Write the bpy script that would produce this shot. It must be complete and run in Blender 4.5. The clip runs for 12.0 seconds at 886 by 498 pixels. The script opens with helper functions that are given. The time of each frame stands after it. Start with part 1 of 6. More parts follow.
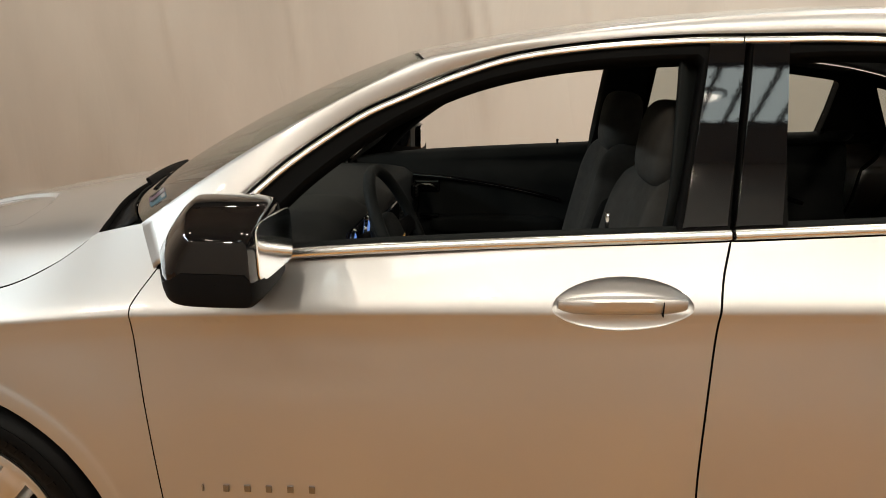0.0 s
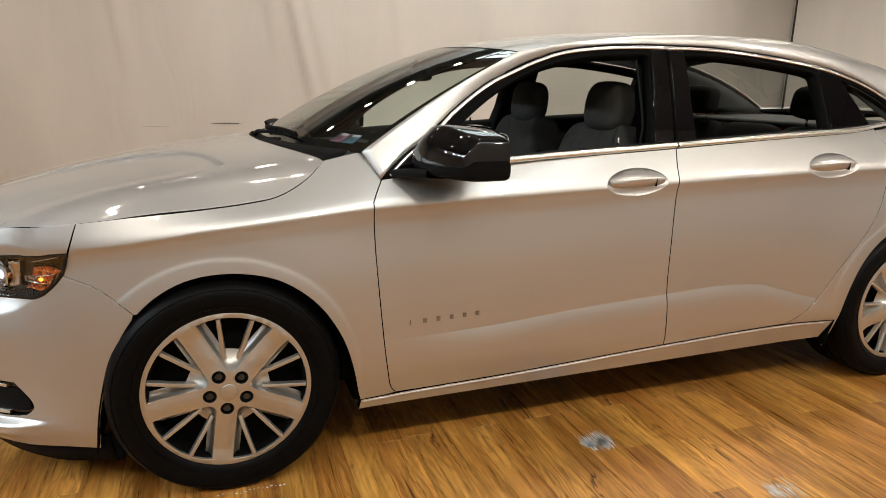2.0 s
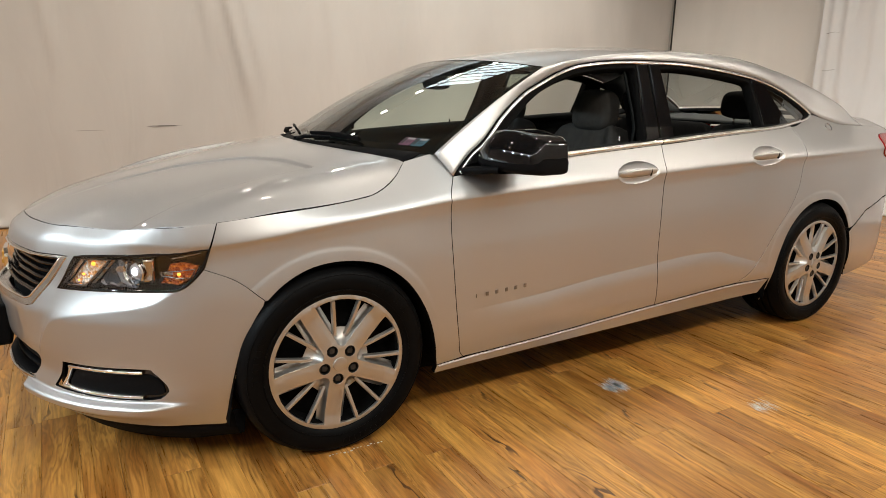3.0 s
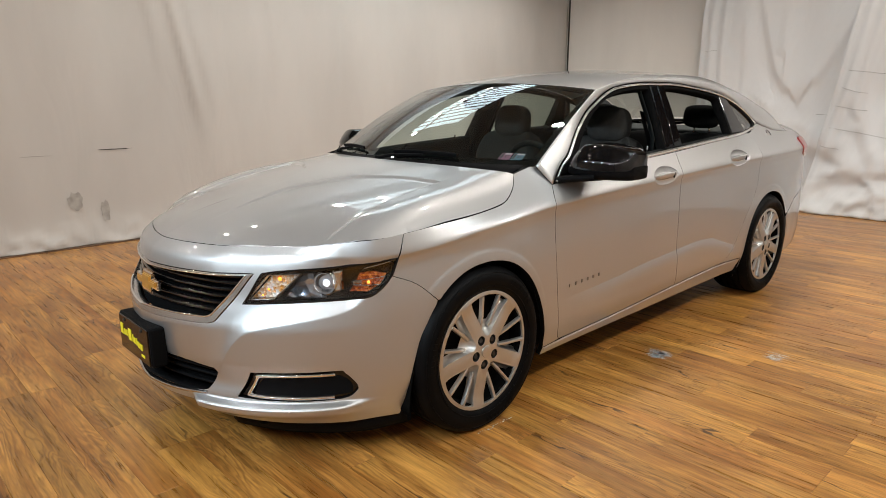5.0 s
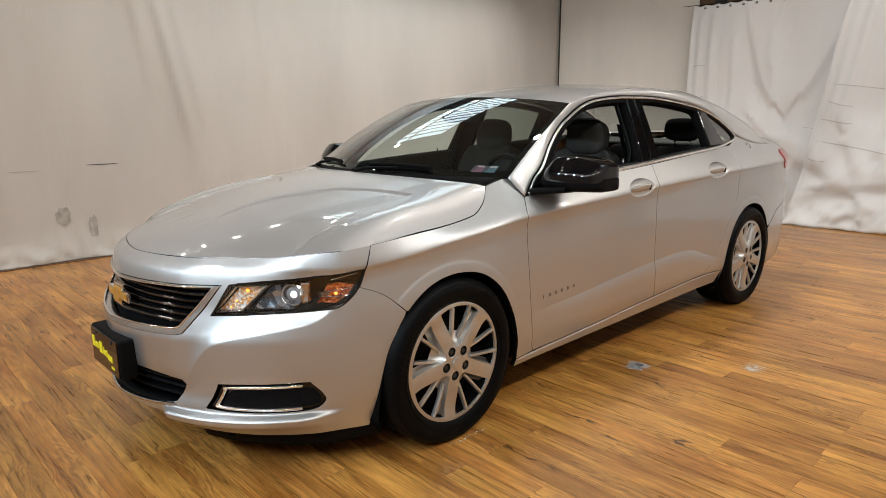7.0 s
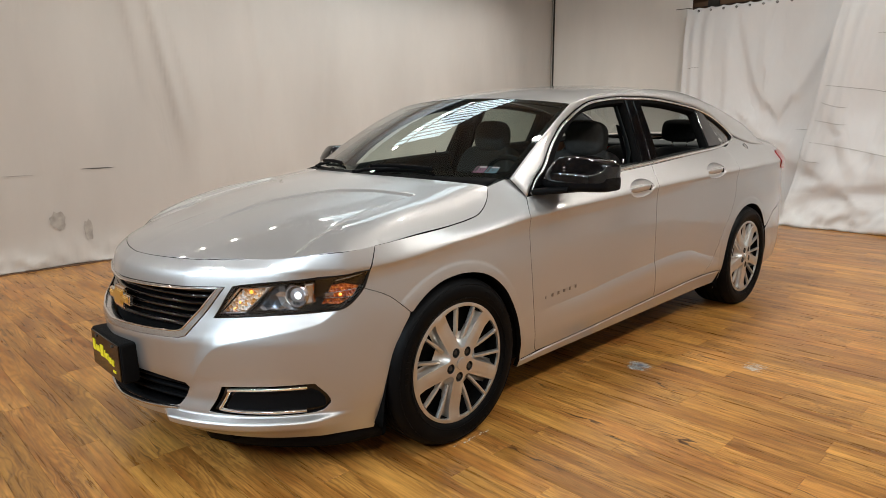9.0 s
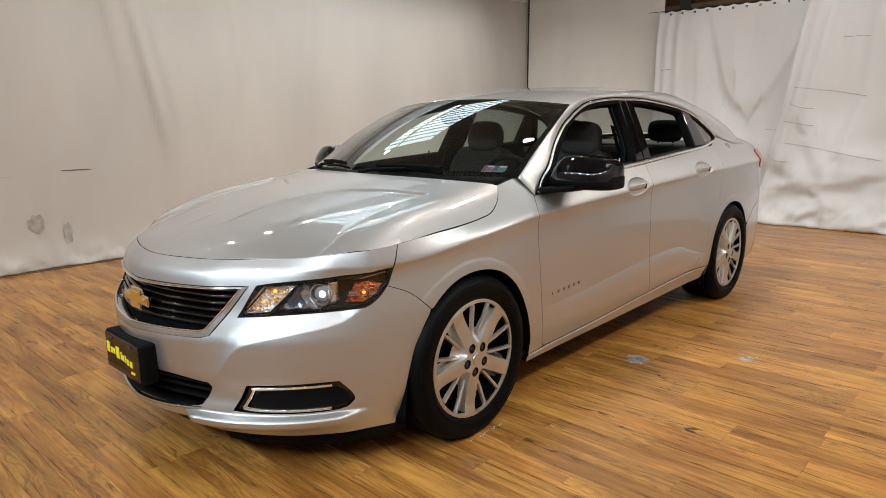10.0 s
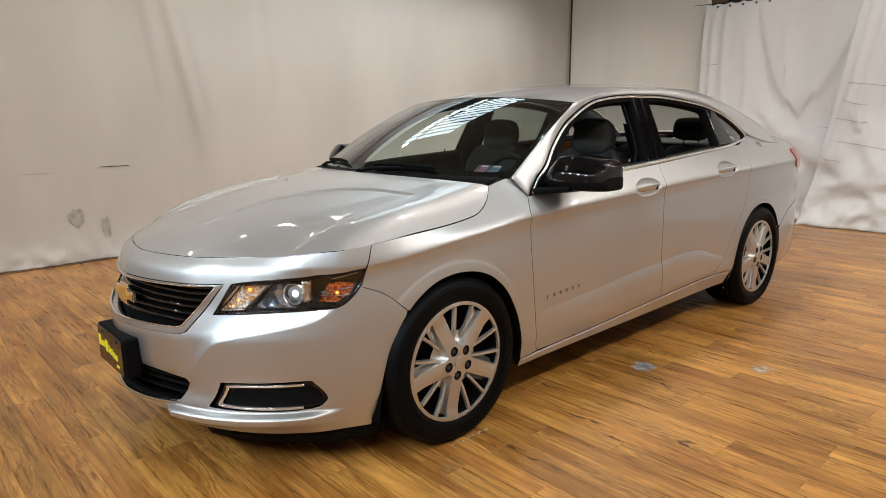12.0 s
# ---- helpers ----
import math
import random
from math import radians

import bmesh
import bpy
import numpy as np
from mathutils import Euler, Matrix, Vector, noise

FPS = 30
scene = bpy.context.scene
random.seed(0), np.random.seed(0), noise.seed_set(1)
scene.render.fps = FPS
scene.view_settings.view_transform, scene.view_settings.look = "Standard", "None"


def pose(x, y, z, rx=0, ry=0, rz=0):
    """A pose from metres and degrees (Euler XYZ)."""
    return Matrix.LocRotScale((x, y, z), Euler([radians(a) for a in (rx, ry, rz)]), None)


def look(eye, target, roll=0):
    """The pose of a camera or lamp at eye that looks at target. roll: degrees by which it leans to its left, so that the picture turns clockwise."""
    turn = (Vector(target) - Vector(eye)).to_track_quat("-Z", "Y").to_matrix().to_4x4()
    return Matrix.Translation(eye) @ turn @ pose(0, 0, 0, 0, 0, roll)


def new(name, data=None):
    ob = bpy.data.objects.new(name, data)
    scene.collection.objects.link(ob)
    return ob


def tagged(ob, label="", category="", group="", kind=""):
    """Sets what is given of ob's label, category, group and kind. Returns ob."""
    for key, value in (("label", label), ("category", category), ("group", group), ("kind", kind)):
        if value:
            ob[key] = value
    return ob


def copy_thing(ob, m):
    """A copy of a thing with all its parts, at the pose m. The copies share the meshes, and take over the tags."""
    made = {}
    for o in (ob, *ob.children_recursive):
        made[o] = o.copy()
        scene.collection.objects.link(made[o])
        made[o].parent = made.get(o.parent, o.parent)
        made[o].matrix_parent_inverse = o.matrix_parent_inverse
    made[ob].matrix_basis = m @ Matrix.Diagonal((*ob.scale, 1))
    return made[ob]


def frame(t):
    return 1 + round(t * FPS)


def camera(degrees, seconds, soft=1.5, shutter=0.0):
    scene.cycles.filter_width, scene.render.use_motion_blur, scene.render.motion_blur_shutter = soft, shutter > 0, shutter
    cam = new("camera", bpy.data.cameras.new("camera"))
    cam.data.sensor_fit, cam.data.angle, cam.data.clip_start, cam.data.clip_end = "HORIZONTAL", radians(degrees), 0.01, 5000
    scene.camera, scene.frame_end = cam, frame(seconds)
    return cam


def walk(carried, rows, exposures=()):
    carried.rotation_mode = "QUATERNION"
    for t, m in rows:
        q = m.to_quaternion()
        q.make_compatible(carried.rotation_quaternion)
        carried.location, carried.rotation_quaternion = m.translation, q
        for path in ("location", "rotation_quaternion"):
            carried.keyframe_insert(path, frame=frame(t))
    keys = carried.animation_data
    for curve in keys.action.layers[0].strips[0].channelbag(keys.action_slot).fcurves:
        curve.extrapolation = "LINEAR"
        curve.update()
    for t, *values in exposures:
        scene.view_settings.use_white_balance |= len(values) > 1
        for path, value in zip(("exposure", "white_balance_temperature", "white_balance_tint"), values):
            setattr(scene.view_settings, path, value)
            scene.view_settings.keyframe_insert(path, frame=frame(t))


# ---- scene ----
cam = camera(68.2, 12.0, soft=.6)
PATH = [
    (0, (-0.212, -2.007, 1.341), (-0.409, -0.086, 0.818), -0.2),
    (0.5, (-0.41, -2.278, 1.312), (-0.478, -0.344, 0.805), 0.9),
    (1, (-0.656, -2.542, 1.289), (-0.541, -0.608, 0.793), 0.8),
    (1.5, (-1.041, -2.668, 1.26), (-0.618, -0.774, 0.775), 1.0),
    (2, (-1.421, -2.796, 1.244), (-0.773, -0.967, 0.761), 1.0),
    (2.5, (-1.799, -2.884, 1.277), (-0.973, -1.13, 0.786), 1.0),
    (4.5, (-3.116, -2.665, 1.303), (-1.805, -1.224, 0.848), 0.1),
    (5, (-3.234, -2.546, 1.332), (-1.896, -1.131, 0.878), 0.0),
    (5.5, (-3.312, -2.5, 1.331), (-1.96, -1.099, 0.876), -0.1),
    (6, (-3.281, -2.534, 1.329), (-1.916, -1.142, 0.883), -0.2),
    (6.5, (-3.201, -2.594, 1.339), (-1.84, -1.19, 0.918), -0.2),
    (7, (-3.162, -2.64, 1.323), (-1.816, -1.218, 0.913), -0.2),
    (9, (-3.189, -2.607, 1.308), (-1.826, -1.199, 0.91), -0.4),
    (9.5, (-3.285, -2.534, 1.31), (-1.876, -1.172, 0.912), -0.4),
    (10, (-3.364, -2.498, 1.307), (-1.927, -1.165, 0.911), -0.4),
    (10.5, (-3.365, -2.523, 1.319), (-1.953, -1.164, 0.92), -0.4),
    (11, (-3.239, -2.584, 1.315), (-1.927, -1.129, 0.915), -0.5),
    (11.5, (-3.116, -2.672, 1.318), (-1.814, -1.208, 0.916), -0.5),
    (12, (-3.129, -2.674, 1.315), (-1.814, -1.222, 0.91), -0.5),
]
walk(cam, [(t, look(eye, target, roll)) for t, eye, target, roll in PATH], exposures=((0, .10, 7800, 11), (.5, -.05, 7800, 11), (1.5, .06, 7500, 11), (2.5, .13, 7350, 11), (4.5, .02, 6900, 10), (5.5, .02, 6800, 10), (12.0, .01, 6800, 10)))

# ---------------------------------------------------------------- light
world = bpy.data.worlds.new("studio_world")
scene.world = world
world.use_nodes = True
wn = world.node_tree.nodes
wn["Background"].inputs[0].default_value = (.8, .85, 1, 1)
wn["Background"].inputs[1].default_value = .02

CEILING = 4.25
# wall-washing lamps on two sides aimed at the car, a few overhead, and a track before the backdrop: place, aim, watts, width
LAMP_XY = [((x, -3.55, 3.55), (x * .75, -.6, .7), w, .13) for x, w in ((-5.0, 6), (-3.5, 8), (-2.0, 11), (-.5, 11), (1.0, 12), (2.5, 16), (4.0, 19))]
LAMP_XY += [((-6.0, y, 3.45), (-2.4, y * .4 - .4, .6), 17, .22) for y in (-3.0, -1.8, -.6, .6)]
# overhead row; its last lamp is a fill added to brighten the curtain
LAMP_XY += [((x, y, CEILING - .05), aim, w, .16) for x, y, aim, w in ((-4.4, .2, (-4.4, .2, 0), 9), (-2.9, .2, (-2.9, .2, 0), 3), (-1.3, .2, (-1.3, .2, 0), 3), (.3, .2, (.3, .2, 0), 15),
                                                                         (1.9, .2, (1.9, -.3, 0), 22), (3.6, -.1, (3.8, -.8, 0), 19), (4.0, .6, (5.5, .9, 1.9), 3))]
# added unseen washers brighten the white wall behind the viewer, which the flank reflects
LAMP_XY += [((x, -2.95, CEILING - .05), (x, -4.1, 1.3), 8, .16) for x in (-4.2, -2.4, -.6, 1.2, 3.0)]
# track row, run on westwards to brighten that end of the backdrop
TRACK_XY = [((-2.6 + .66 * k, 2.9, 3.50), (-2.6 + .66 * k, 2.9, 0), 4.6 + .45 * max(k, 0) + (2.4 if k < -1 else 0), .11) for k in range(-4, 11)]
for at, aim, watts, wide in LAMP_XY + TRACK_XY:
    lamp = bpy.data.lights.new("downlight", "AREA")
    lamp.shape, lamp.size = "DISK", wide
    # the west row's cool tint stands in for daylight on the nose
    lamp.energy, lamp.color = watts, (1.0, .965, .925) if at[0] > -5.5 else (.66, .84, 1.0)
    lamp.spread = radians(125 if at[0] > -5.5 else 95)
    new("downlight_lamp", lamp).matrix_world = look(at, aim)
# daylight through two skylights: one over the backdrop, one over the near side of the room
SKYLIGHTS = ((.48, 2.90, 2.55, 4.05, 46), (-1.4, 2.0, -3.35, -2.55, 46))
for a, b, c, d, watts in SKYLIGHTS:
    sky = bpy.data.lights.new("skylight", "AREA")
    sky.shape, sky.size, sky.size_y = "RECTANGLE", b - a, d - c
    sky.energy, sky.color = watts, (.70, .89, 1.0)
    new("skylight_lamp", sky).matrix_world = Matrix.Translation(((a + b) / 2, (c + d) / 2, CEILING - .02))


# ---------------------------------------------------------------- materials
def material(name, colour=(.5, .5, .5), rough=.5, metal=0.0, coat=0.0, spec=.5, bump=0.0, bump_scale=200.0, vary=0.0, vary_scale=3.0, **extra):
    """A surface with colour variation at a large scale and fine relief."""
    mat = bpy.data.materials.new(name)
    mat.use_nodes = True
    nt = mat.node_tree
    b = nt.nodes["Principled BSDF"]
    b.inputs["Base Color"].default_value = (*colour, 1)
    b.inputs["Roughness"].default_value = rough
    b.inputs["Metallic"].default_value = metal
    b.inputs["Coat Weight"].default_value = coat
    b.inputs["Coat Roughness"].default_value = .03
    b.inputs["Specular IOR Level"].default_value = spec
    for key, value in extra.items():
        b.inputs[key.replace("_", " ").title()].default_value = value
    tc = nt.nodes.new("ShaderNodeTexCoord")
    if vary:
        n = nt.nodes.new("ShaderNodeTexNoise")
        n.inputs["Scale"].default_value, n.inputs["Detail"].default_value = vary_scale, 6
        nt.links.new(tc.outputs["Object"], n.inputs["Vector"])
        r = nt.nodes.new("ShaderNodeValToRGB")
        r.color_ramp.elements[0].position, r.color_ramp.elements[1].position = .3, .7
        r.color_ramp.elements[0].color = (*[c * (1 - vary) for c in colour], 1)
        r.color_ramp.elements[1].color = (*[min(c * (1 + vary), 1) for c in colour], 1)
        nt.links.new(n.outputs["Fac"], r.inputs["Fac"])
        nt.links.new(r.outputs["Color"], b.inputs["Base Color"])
    if bump:
        n = nt.nodes.new("ShaderNodeTexNoise")
        n.inputs["Scale"].default_value, n.inputs["Detail"].default_value = bump_scale, 4
        nt.links.new(tc.outputs["Object"], n.inputs["Vector"])
        bp = nt.nodes.new("ShaderNodeBump")
        bp.inputs["Strength"].default_value, bp.inputs["Distance"].default_value = bump, .003
        nt.links.new(n.outputs["Fac"], bp.inputs["Height"])
        nt.links.new(bp.outputs["Normal"], b.inputs["Normal"])
    return mat


def metallic_paint():
    mat = material("silver_metallic_paint", (.52, .518, .516), .45, .93, 1.0, vary=.02, vary_scale=1.3)
    nt = mat.node_tree
    b = nt.nodes["Principled BSDF"]
    tc = nt.nodes.new("ShaderNodeTexCoord")
    v = nt.nodes.new("ShaderNodeTexNoise")
    v.inputs["Scale"].default_value, v.inputs["Detail"].default_value = 1500, 1
    nt.links.new(tc.outputs["Object"], v.inputs["Vector"])
    m = nt.nodes.new("ShaderNodeMapRange")
    m.inputs[3].default_value, m.inputs[4].default_value = .42, .50
    nt.links.new(v.outputs["Fac"], m.inputs[0])
    nt.links.new(m.outputs[0], b.inputs["Roughness"])
    return mat


def glass(name, colour, rough=0.0):
    """Thin automotive glass: clear with a tint, mirror-like at grazing angles."""
    mat = bpy.data.materials.new(name)
    mat.use_nodes = True
    nt = mat.node_tree
    nt.nodes.remove(nt.nodes["Principled BSDF"])
    out = nt.nodes["Material Output"]
    t = nt.nodes.new("ShaderNodeBsdfTransparent")
    t.inputs[0].default_value = (*colour, 1)
    g = nt.nodes.new("ShaderNodeBsdfGlossy")
    g.inputs["Roughness"].default_value = rough
    # both faces of the pane reflect: F = .04 + .96 (1 - cos)^5, then 2F / (1 + F)
    f = nt.nodes.new("ShaderNodeLayerWeight")
    f.inputs[0].default_value = .5

    def step(op, a, b):
        n = nt.nodes.new("ShaderNodeMath")
        n.operation = op
        for i, v in enumerate((a, b)):
            if isinstance(v, float):
                n.inputs[i].default_value = v
            else:
                nt.links.new(v, n.inputs[i])
        return n.outputs[0]
    one = step("ADD", step("MULTIPLY", step("POWER", f.outputs["Facing"], 5.0), .96), .04)
    two = step("DIVIDE", step("MULTIPLY", one, 2.0), step("ADD", one, 1.0))
    mix = nt.nodes.new("ShaderNodeMixShader")
    nt.links.new(two, mix.inputs[0])
    nt.links.new(t.outputs[0], mix.inputs[1])
    nt.links.new(g.outputs[0], mix.inputs[2])
    nt.links.new(mix.outputs[0], out.inputs[0])
    return mat


PAINT = metallic_paint()
GLOSS = material("gloss_black_trim", (.003, .003, .0035), .035, 0, .2, spec=.4, bump=.02, bump_scale=60)
PLASTIC = material("black_textured_plastic", (.0042, .0042, .0046), .55, spec=.06, bump=.15, bump_scale=900)
RUBBER = material("tyre_rubber", (.0028, .0028, .003), .46, spec=.07, bump=.12, bump_scale=300, vary=.25, vary_scale=12)
# rubber of the window seals; also the painted shade in panel gaps
SEALGAP = material("window_seal_rubber", (.003, .003, .003), .7, spec=.05)
CHROME = material("bright_chrome", (.90, .90, .90), .10, 1)
TRIM = material("bright_window_trim", (.88, .88, .87), .27, 1)
SATIN = material("satin_silver_trim", (.62, .62, .62), .26, 1)
COVER = material("painted_wheel_cover", (.56, .545, .52), .40, .92, .4, vary=.03, vary_scale=20)
STEEL = material("dark_steel", (.055, .053, .05), .5, .8, vary=.3, vary_scale=30)
DISC = material("brake_disc_steel", (.28, .27, .26), .4, 1)
WINDSHIELD = glass("windshield_glass", (.70, .84, .79))
TINTED = glass("tinted_glass", (.60, .64, .62))
LENS = glass("clear_lens", (.93, .93, .94))
REFLECTOR = material("lamp_reflector", (.8, .8, .82), .13, 1, bump=.5, bump_scale=40)
AMBER = material("amber_reflector", (.80, .33, .08), .2, .6, .4, bump=.5, bump_scale=70)
def facets(name, colours, rough, metal, size=90.0):
    """Moulded optics: small cells of differing brightness."""
    mat = material(name, colours[1], rough, metal, .4)
    nt = mat.node_tree
    b = nt.nodes["Principled BSDF"]
    tc = nt.nodes.new("ShaderNodeTexCoord")
    v = nt.nodes.new("ShaderNodeTexVoronoi")
    v.inputs["Scale"].default_value = size
    nt.links.new(tc.outputs["Object"], v.inputs["Vector"])
    r = nt.nodes.new("ShaderNodeValToRGB")
    for k, (pos, col) in enumerate(zip((.15, .5, .85), colours)):
        e = r.color_ramp.elements[k] if k < 2 else r.color_ramp.elements.new(pos)
        e.position, e.color = pos, (*col, 1)
    nt.links.new(v.outputs["Color"], r.inputs["Fac"])
    nt.links.new(r.outputs["Color"], b.inputs["Base Color"])
    bp = nt.nodes.new("ShaderNodeBump")
    bp.inputs["Strength"].default_value, bp.inputs["Distance"].default_value = .9, .01
    nt.links.new(v.outputs["Distance"], bp.inputs["Height"])
    nt.links.new(bp.outputs[0], b.inputs["Normal"])
    return mat


TURN = facets("amber_clear_optics", ((.80, .36, .08), (.90, .74, .55), (.97, .96, .94)), .25, .25)
BEAMOPT = facets("smoky_reflector", ((.02, .024, .03), (.20, .24, .29), (.75, .80, .86)), .16, .85, 26.0)
MARK = facets("amber_marker_optics", ((.22, .035, .008), (.50, .09, .015), (.80, .22, .03)), .2, .2, 110.0)
AMBERGLOW = material("lit_amber_bulb", (.9, .35, .05), .3, Emission_Color=(1, .36, .05, 1), Emission_Strength=2.2)
BULB = material("lit_projector", (.8, .85, .9), .1, 0, Emission_Color=(.85, .95, 1, 1), Emission_Strength=2.6)
PROJECTOR = material("projector_lens", (.55, .60, .66), .06, .6, .6)
RED = material("red_tail_lens", (.24, .006, .006), .15, 0, .5)
GOLD = material("gold_emblem", (.74, .47, .13), .32, .75, .3)
YELLOW = material("yellow_print", (.85, .72, .03), .5)
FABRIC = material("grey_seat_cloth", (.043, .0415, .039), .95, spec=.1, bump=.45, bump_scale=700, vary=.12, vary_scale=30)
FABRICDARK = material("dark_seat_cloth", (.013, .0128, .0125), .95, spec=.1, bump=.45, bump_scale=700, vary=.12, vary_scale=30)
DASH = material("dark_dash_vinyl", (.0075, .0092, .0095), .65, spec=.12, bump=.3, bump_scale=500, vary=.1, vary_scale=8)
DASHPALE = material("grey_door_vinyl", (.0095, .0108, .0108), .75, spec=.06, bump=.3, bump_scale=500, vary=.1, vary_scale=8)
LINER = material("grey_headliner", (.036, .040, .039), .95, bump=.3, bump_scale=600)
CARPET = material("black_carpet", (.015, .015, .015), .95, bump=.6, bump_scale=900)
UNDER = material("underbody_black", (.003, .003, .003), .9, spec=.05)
STICKBLUE = material("blue_sticker", (.022, .075, .10), .5)
STICKPINK = material("pink_sticker", (.10, .042, .07), .5)
WHITE = material("white_print", (.22, .22, .22), .5)
INK = material("black_print", (.015, .015, .015), .6)
SCREEN = material("dark_screen", (.01, .012, .02), .08)
BLUELIT = material("lit_gauge", (.05, .08, .2), .2, Emission_Color=(.15, .35, 1, 1), Emission_Strength=.6)


def tarp(name, colour, wrinkle=.35):
    """White vinyl sheet: faint stains, soft creases and a woven grain."""
    mat = material(name, colour, .42, spec=.35)
    nt = mat.node_tree
    b = nt.nodes["Principled BSDF"]
    tc = nt.nodes.new("ShaderNodeTexCoord")
    mp = nt.nodes.new("ShaderNodeMapping")
    mp.inputs["Scale"].default_value = (1.1, 1.1, .35)
    nt.links.new(tc.outputs["Object"], mp.inputs["Vector"])
    big = nt.nodes.new("ShaderNodeTexNoise")
    big.inputs["Scale"].default_value, big.inputs["Detail"].default_value, big.inputs["Roughness"].default_value = 1.2, 7, .55
    nt.links.new(mp.outputs[0], big.inputs["Vector"])
    ramp = nt.nodes.new("ShaderNodeValToRGB")
    ramp.color_ramp.elements[0].position, ramp.color_ramp.elements[1].position = .32, .62
    ramp.color_ramp.elements[0].color = (*[c * .90 for c in colour], 1)
    ramp.color_ramp.elements[1].color = (*colour, 1)
    nt.links.new(big.outputs["Fac"], ramp.inputs["Fac"])
    nt.links.new(ramp.outputs["Color"], b.inputs["Base Color"])
    cr = nt.nodes.new("ShaderNodeTexNoise")
    cr.inputs["Scale"].default_value, cr.inputs["Detail"].default_value, cr.inputs["Distortion"].default_value = 2.2, 3, .8
    nt.links.new(mp.outputs[0], cr.inputs["Vector"])
    grain = nt.nodes.new("ShaderNodeTexNoise")
    grain.inputs["Scale"].default_value = 260
    nt.links.new(tc.outputs["Object"], grain.inputs["Vector"])
    b1 = nt.nodes.new("ShaderNodeBump")
    b1.inputs["Strength"].default_value, b1.inputs["Distance"].default_value = wrinkle, .06
    # folded ridges: the distance of the noise from its middle
    mid = nt.nodes.new("ShaderNodeMath")
    mid.operation = "SUBTRACT"
    mid.inputs[1].default_value = .5
    nt.links.new(cr.outputs["Fac"], mid.inputs[0])
    ridge = nt.nodes.new("ShaderNodeMath")
    ridge.operation = "ABSOLUTE"
    nt.links.new(mid.outputs[0], ridge.inputs[0])
    nt.links.new(ridge.outputs[0], b1.inputs["Height"])
    b2 = nt.nodes.new("ShaderNodeBump")
    b2.inputs["Strength"].default_value, b2.inputs["Distance"].default_value = .08, .002
    nt.links.new(grain.outputs["Fac"], b2.inputs["Height"])
    nt.links.new(b1.outputs[0], b2.inputs["Normal"])
    nt.links.new(b2.outputs[0], b.inputs["Normal"])
    return mat


# the backdrop's vinyl in a lighter tone: stronger light put into the colour
SHEETLIT = tarp("white_vinyl_sheet_lit", (.74, .725, .69), .22)
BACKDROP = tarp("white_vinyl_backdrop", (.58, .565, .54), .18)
# the cool cast of daylight is put into this vinyl's colour
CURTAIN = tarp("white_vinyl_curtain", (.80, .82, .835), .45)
PALE = material("plain_white_wall", (.78, .77, .75), .8, vary=.05, vary_scale=1.0)
CEILMAT = material("grey_ceiling", (.27, .28, .285), .9, vary=.12, vary_scale=.8)
BEAM = material("brown_timber", (.14, .075, .04), .7, vary=.3, vary_scale=6, bump=.3, bump_scale=40)
DARKGAP = material("dark_recess", (.03, .028, .025), .9)
# one pale tone for the painted floor glare and the crumbs
GLARECRUMB = material("pale_glare_and_crumbs", (.56, .565, .56), .3, vary=.3, vary_scale=40)
GRIME = material("grey_scuff", (.40, .385, .36), .8, vary=.25, vary_scale=14)
TAPEDARK = material("dark_tear_and_crease_shade", (.06, .055, .05), .8)
SHOW = material("lamp_glass", (.9, .9, .85), .4, Emission_Color=(1, .92, .8, 1), Emission_Strength=6)


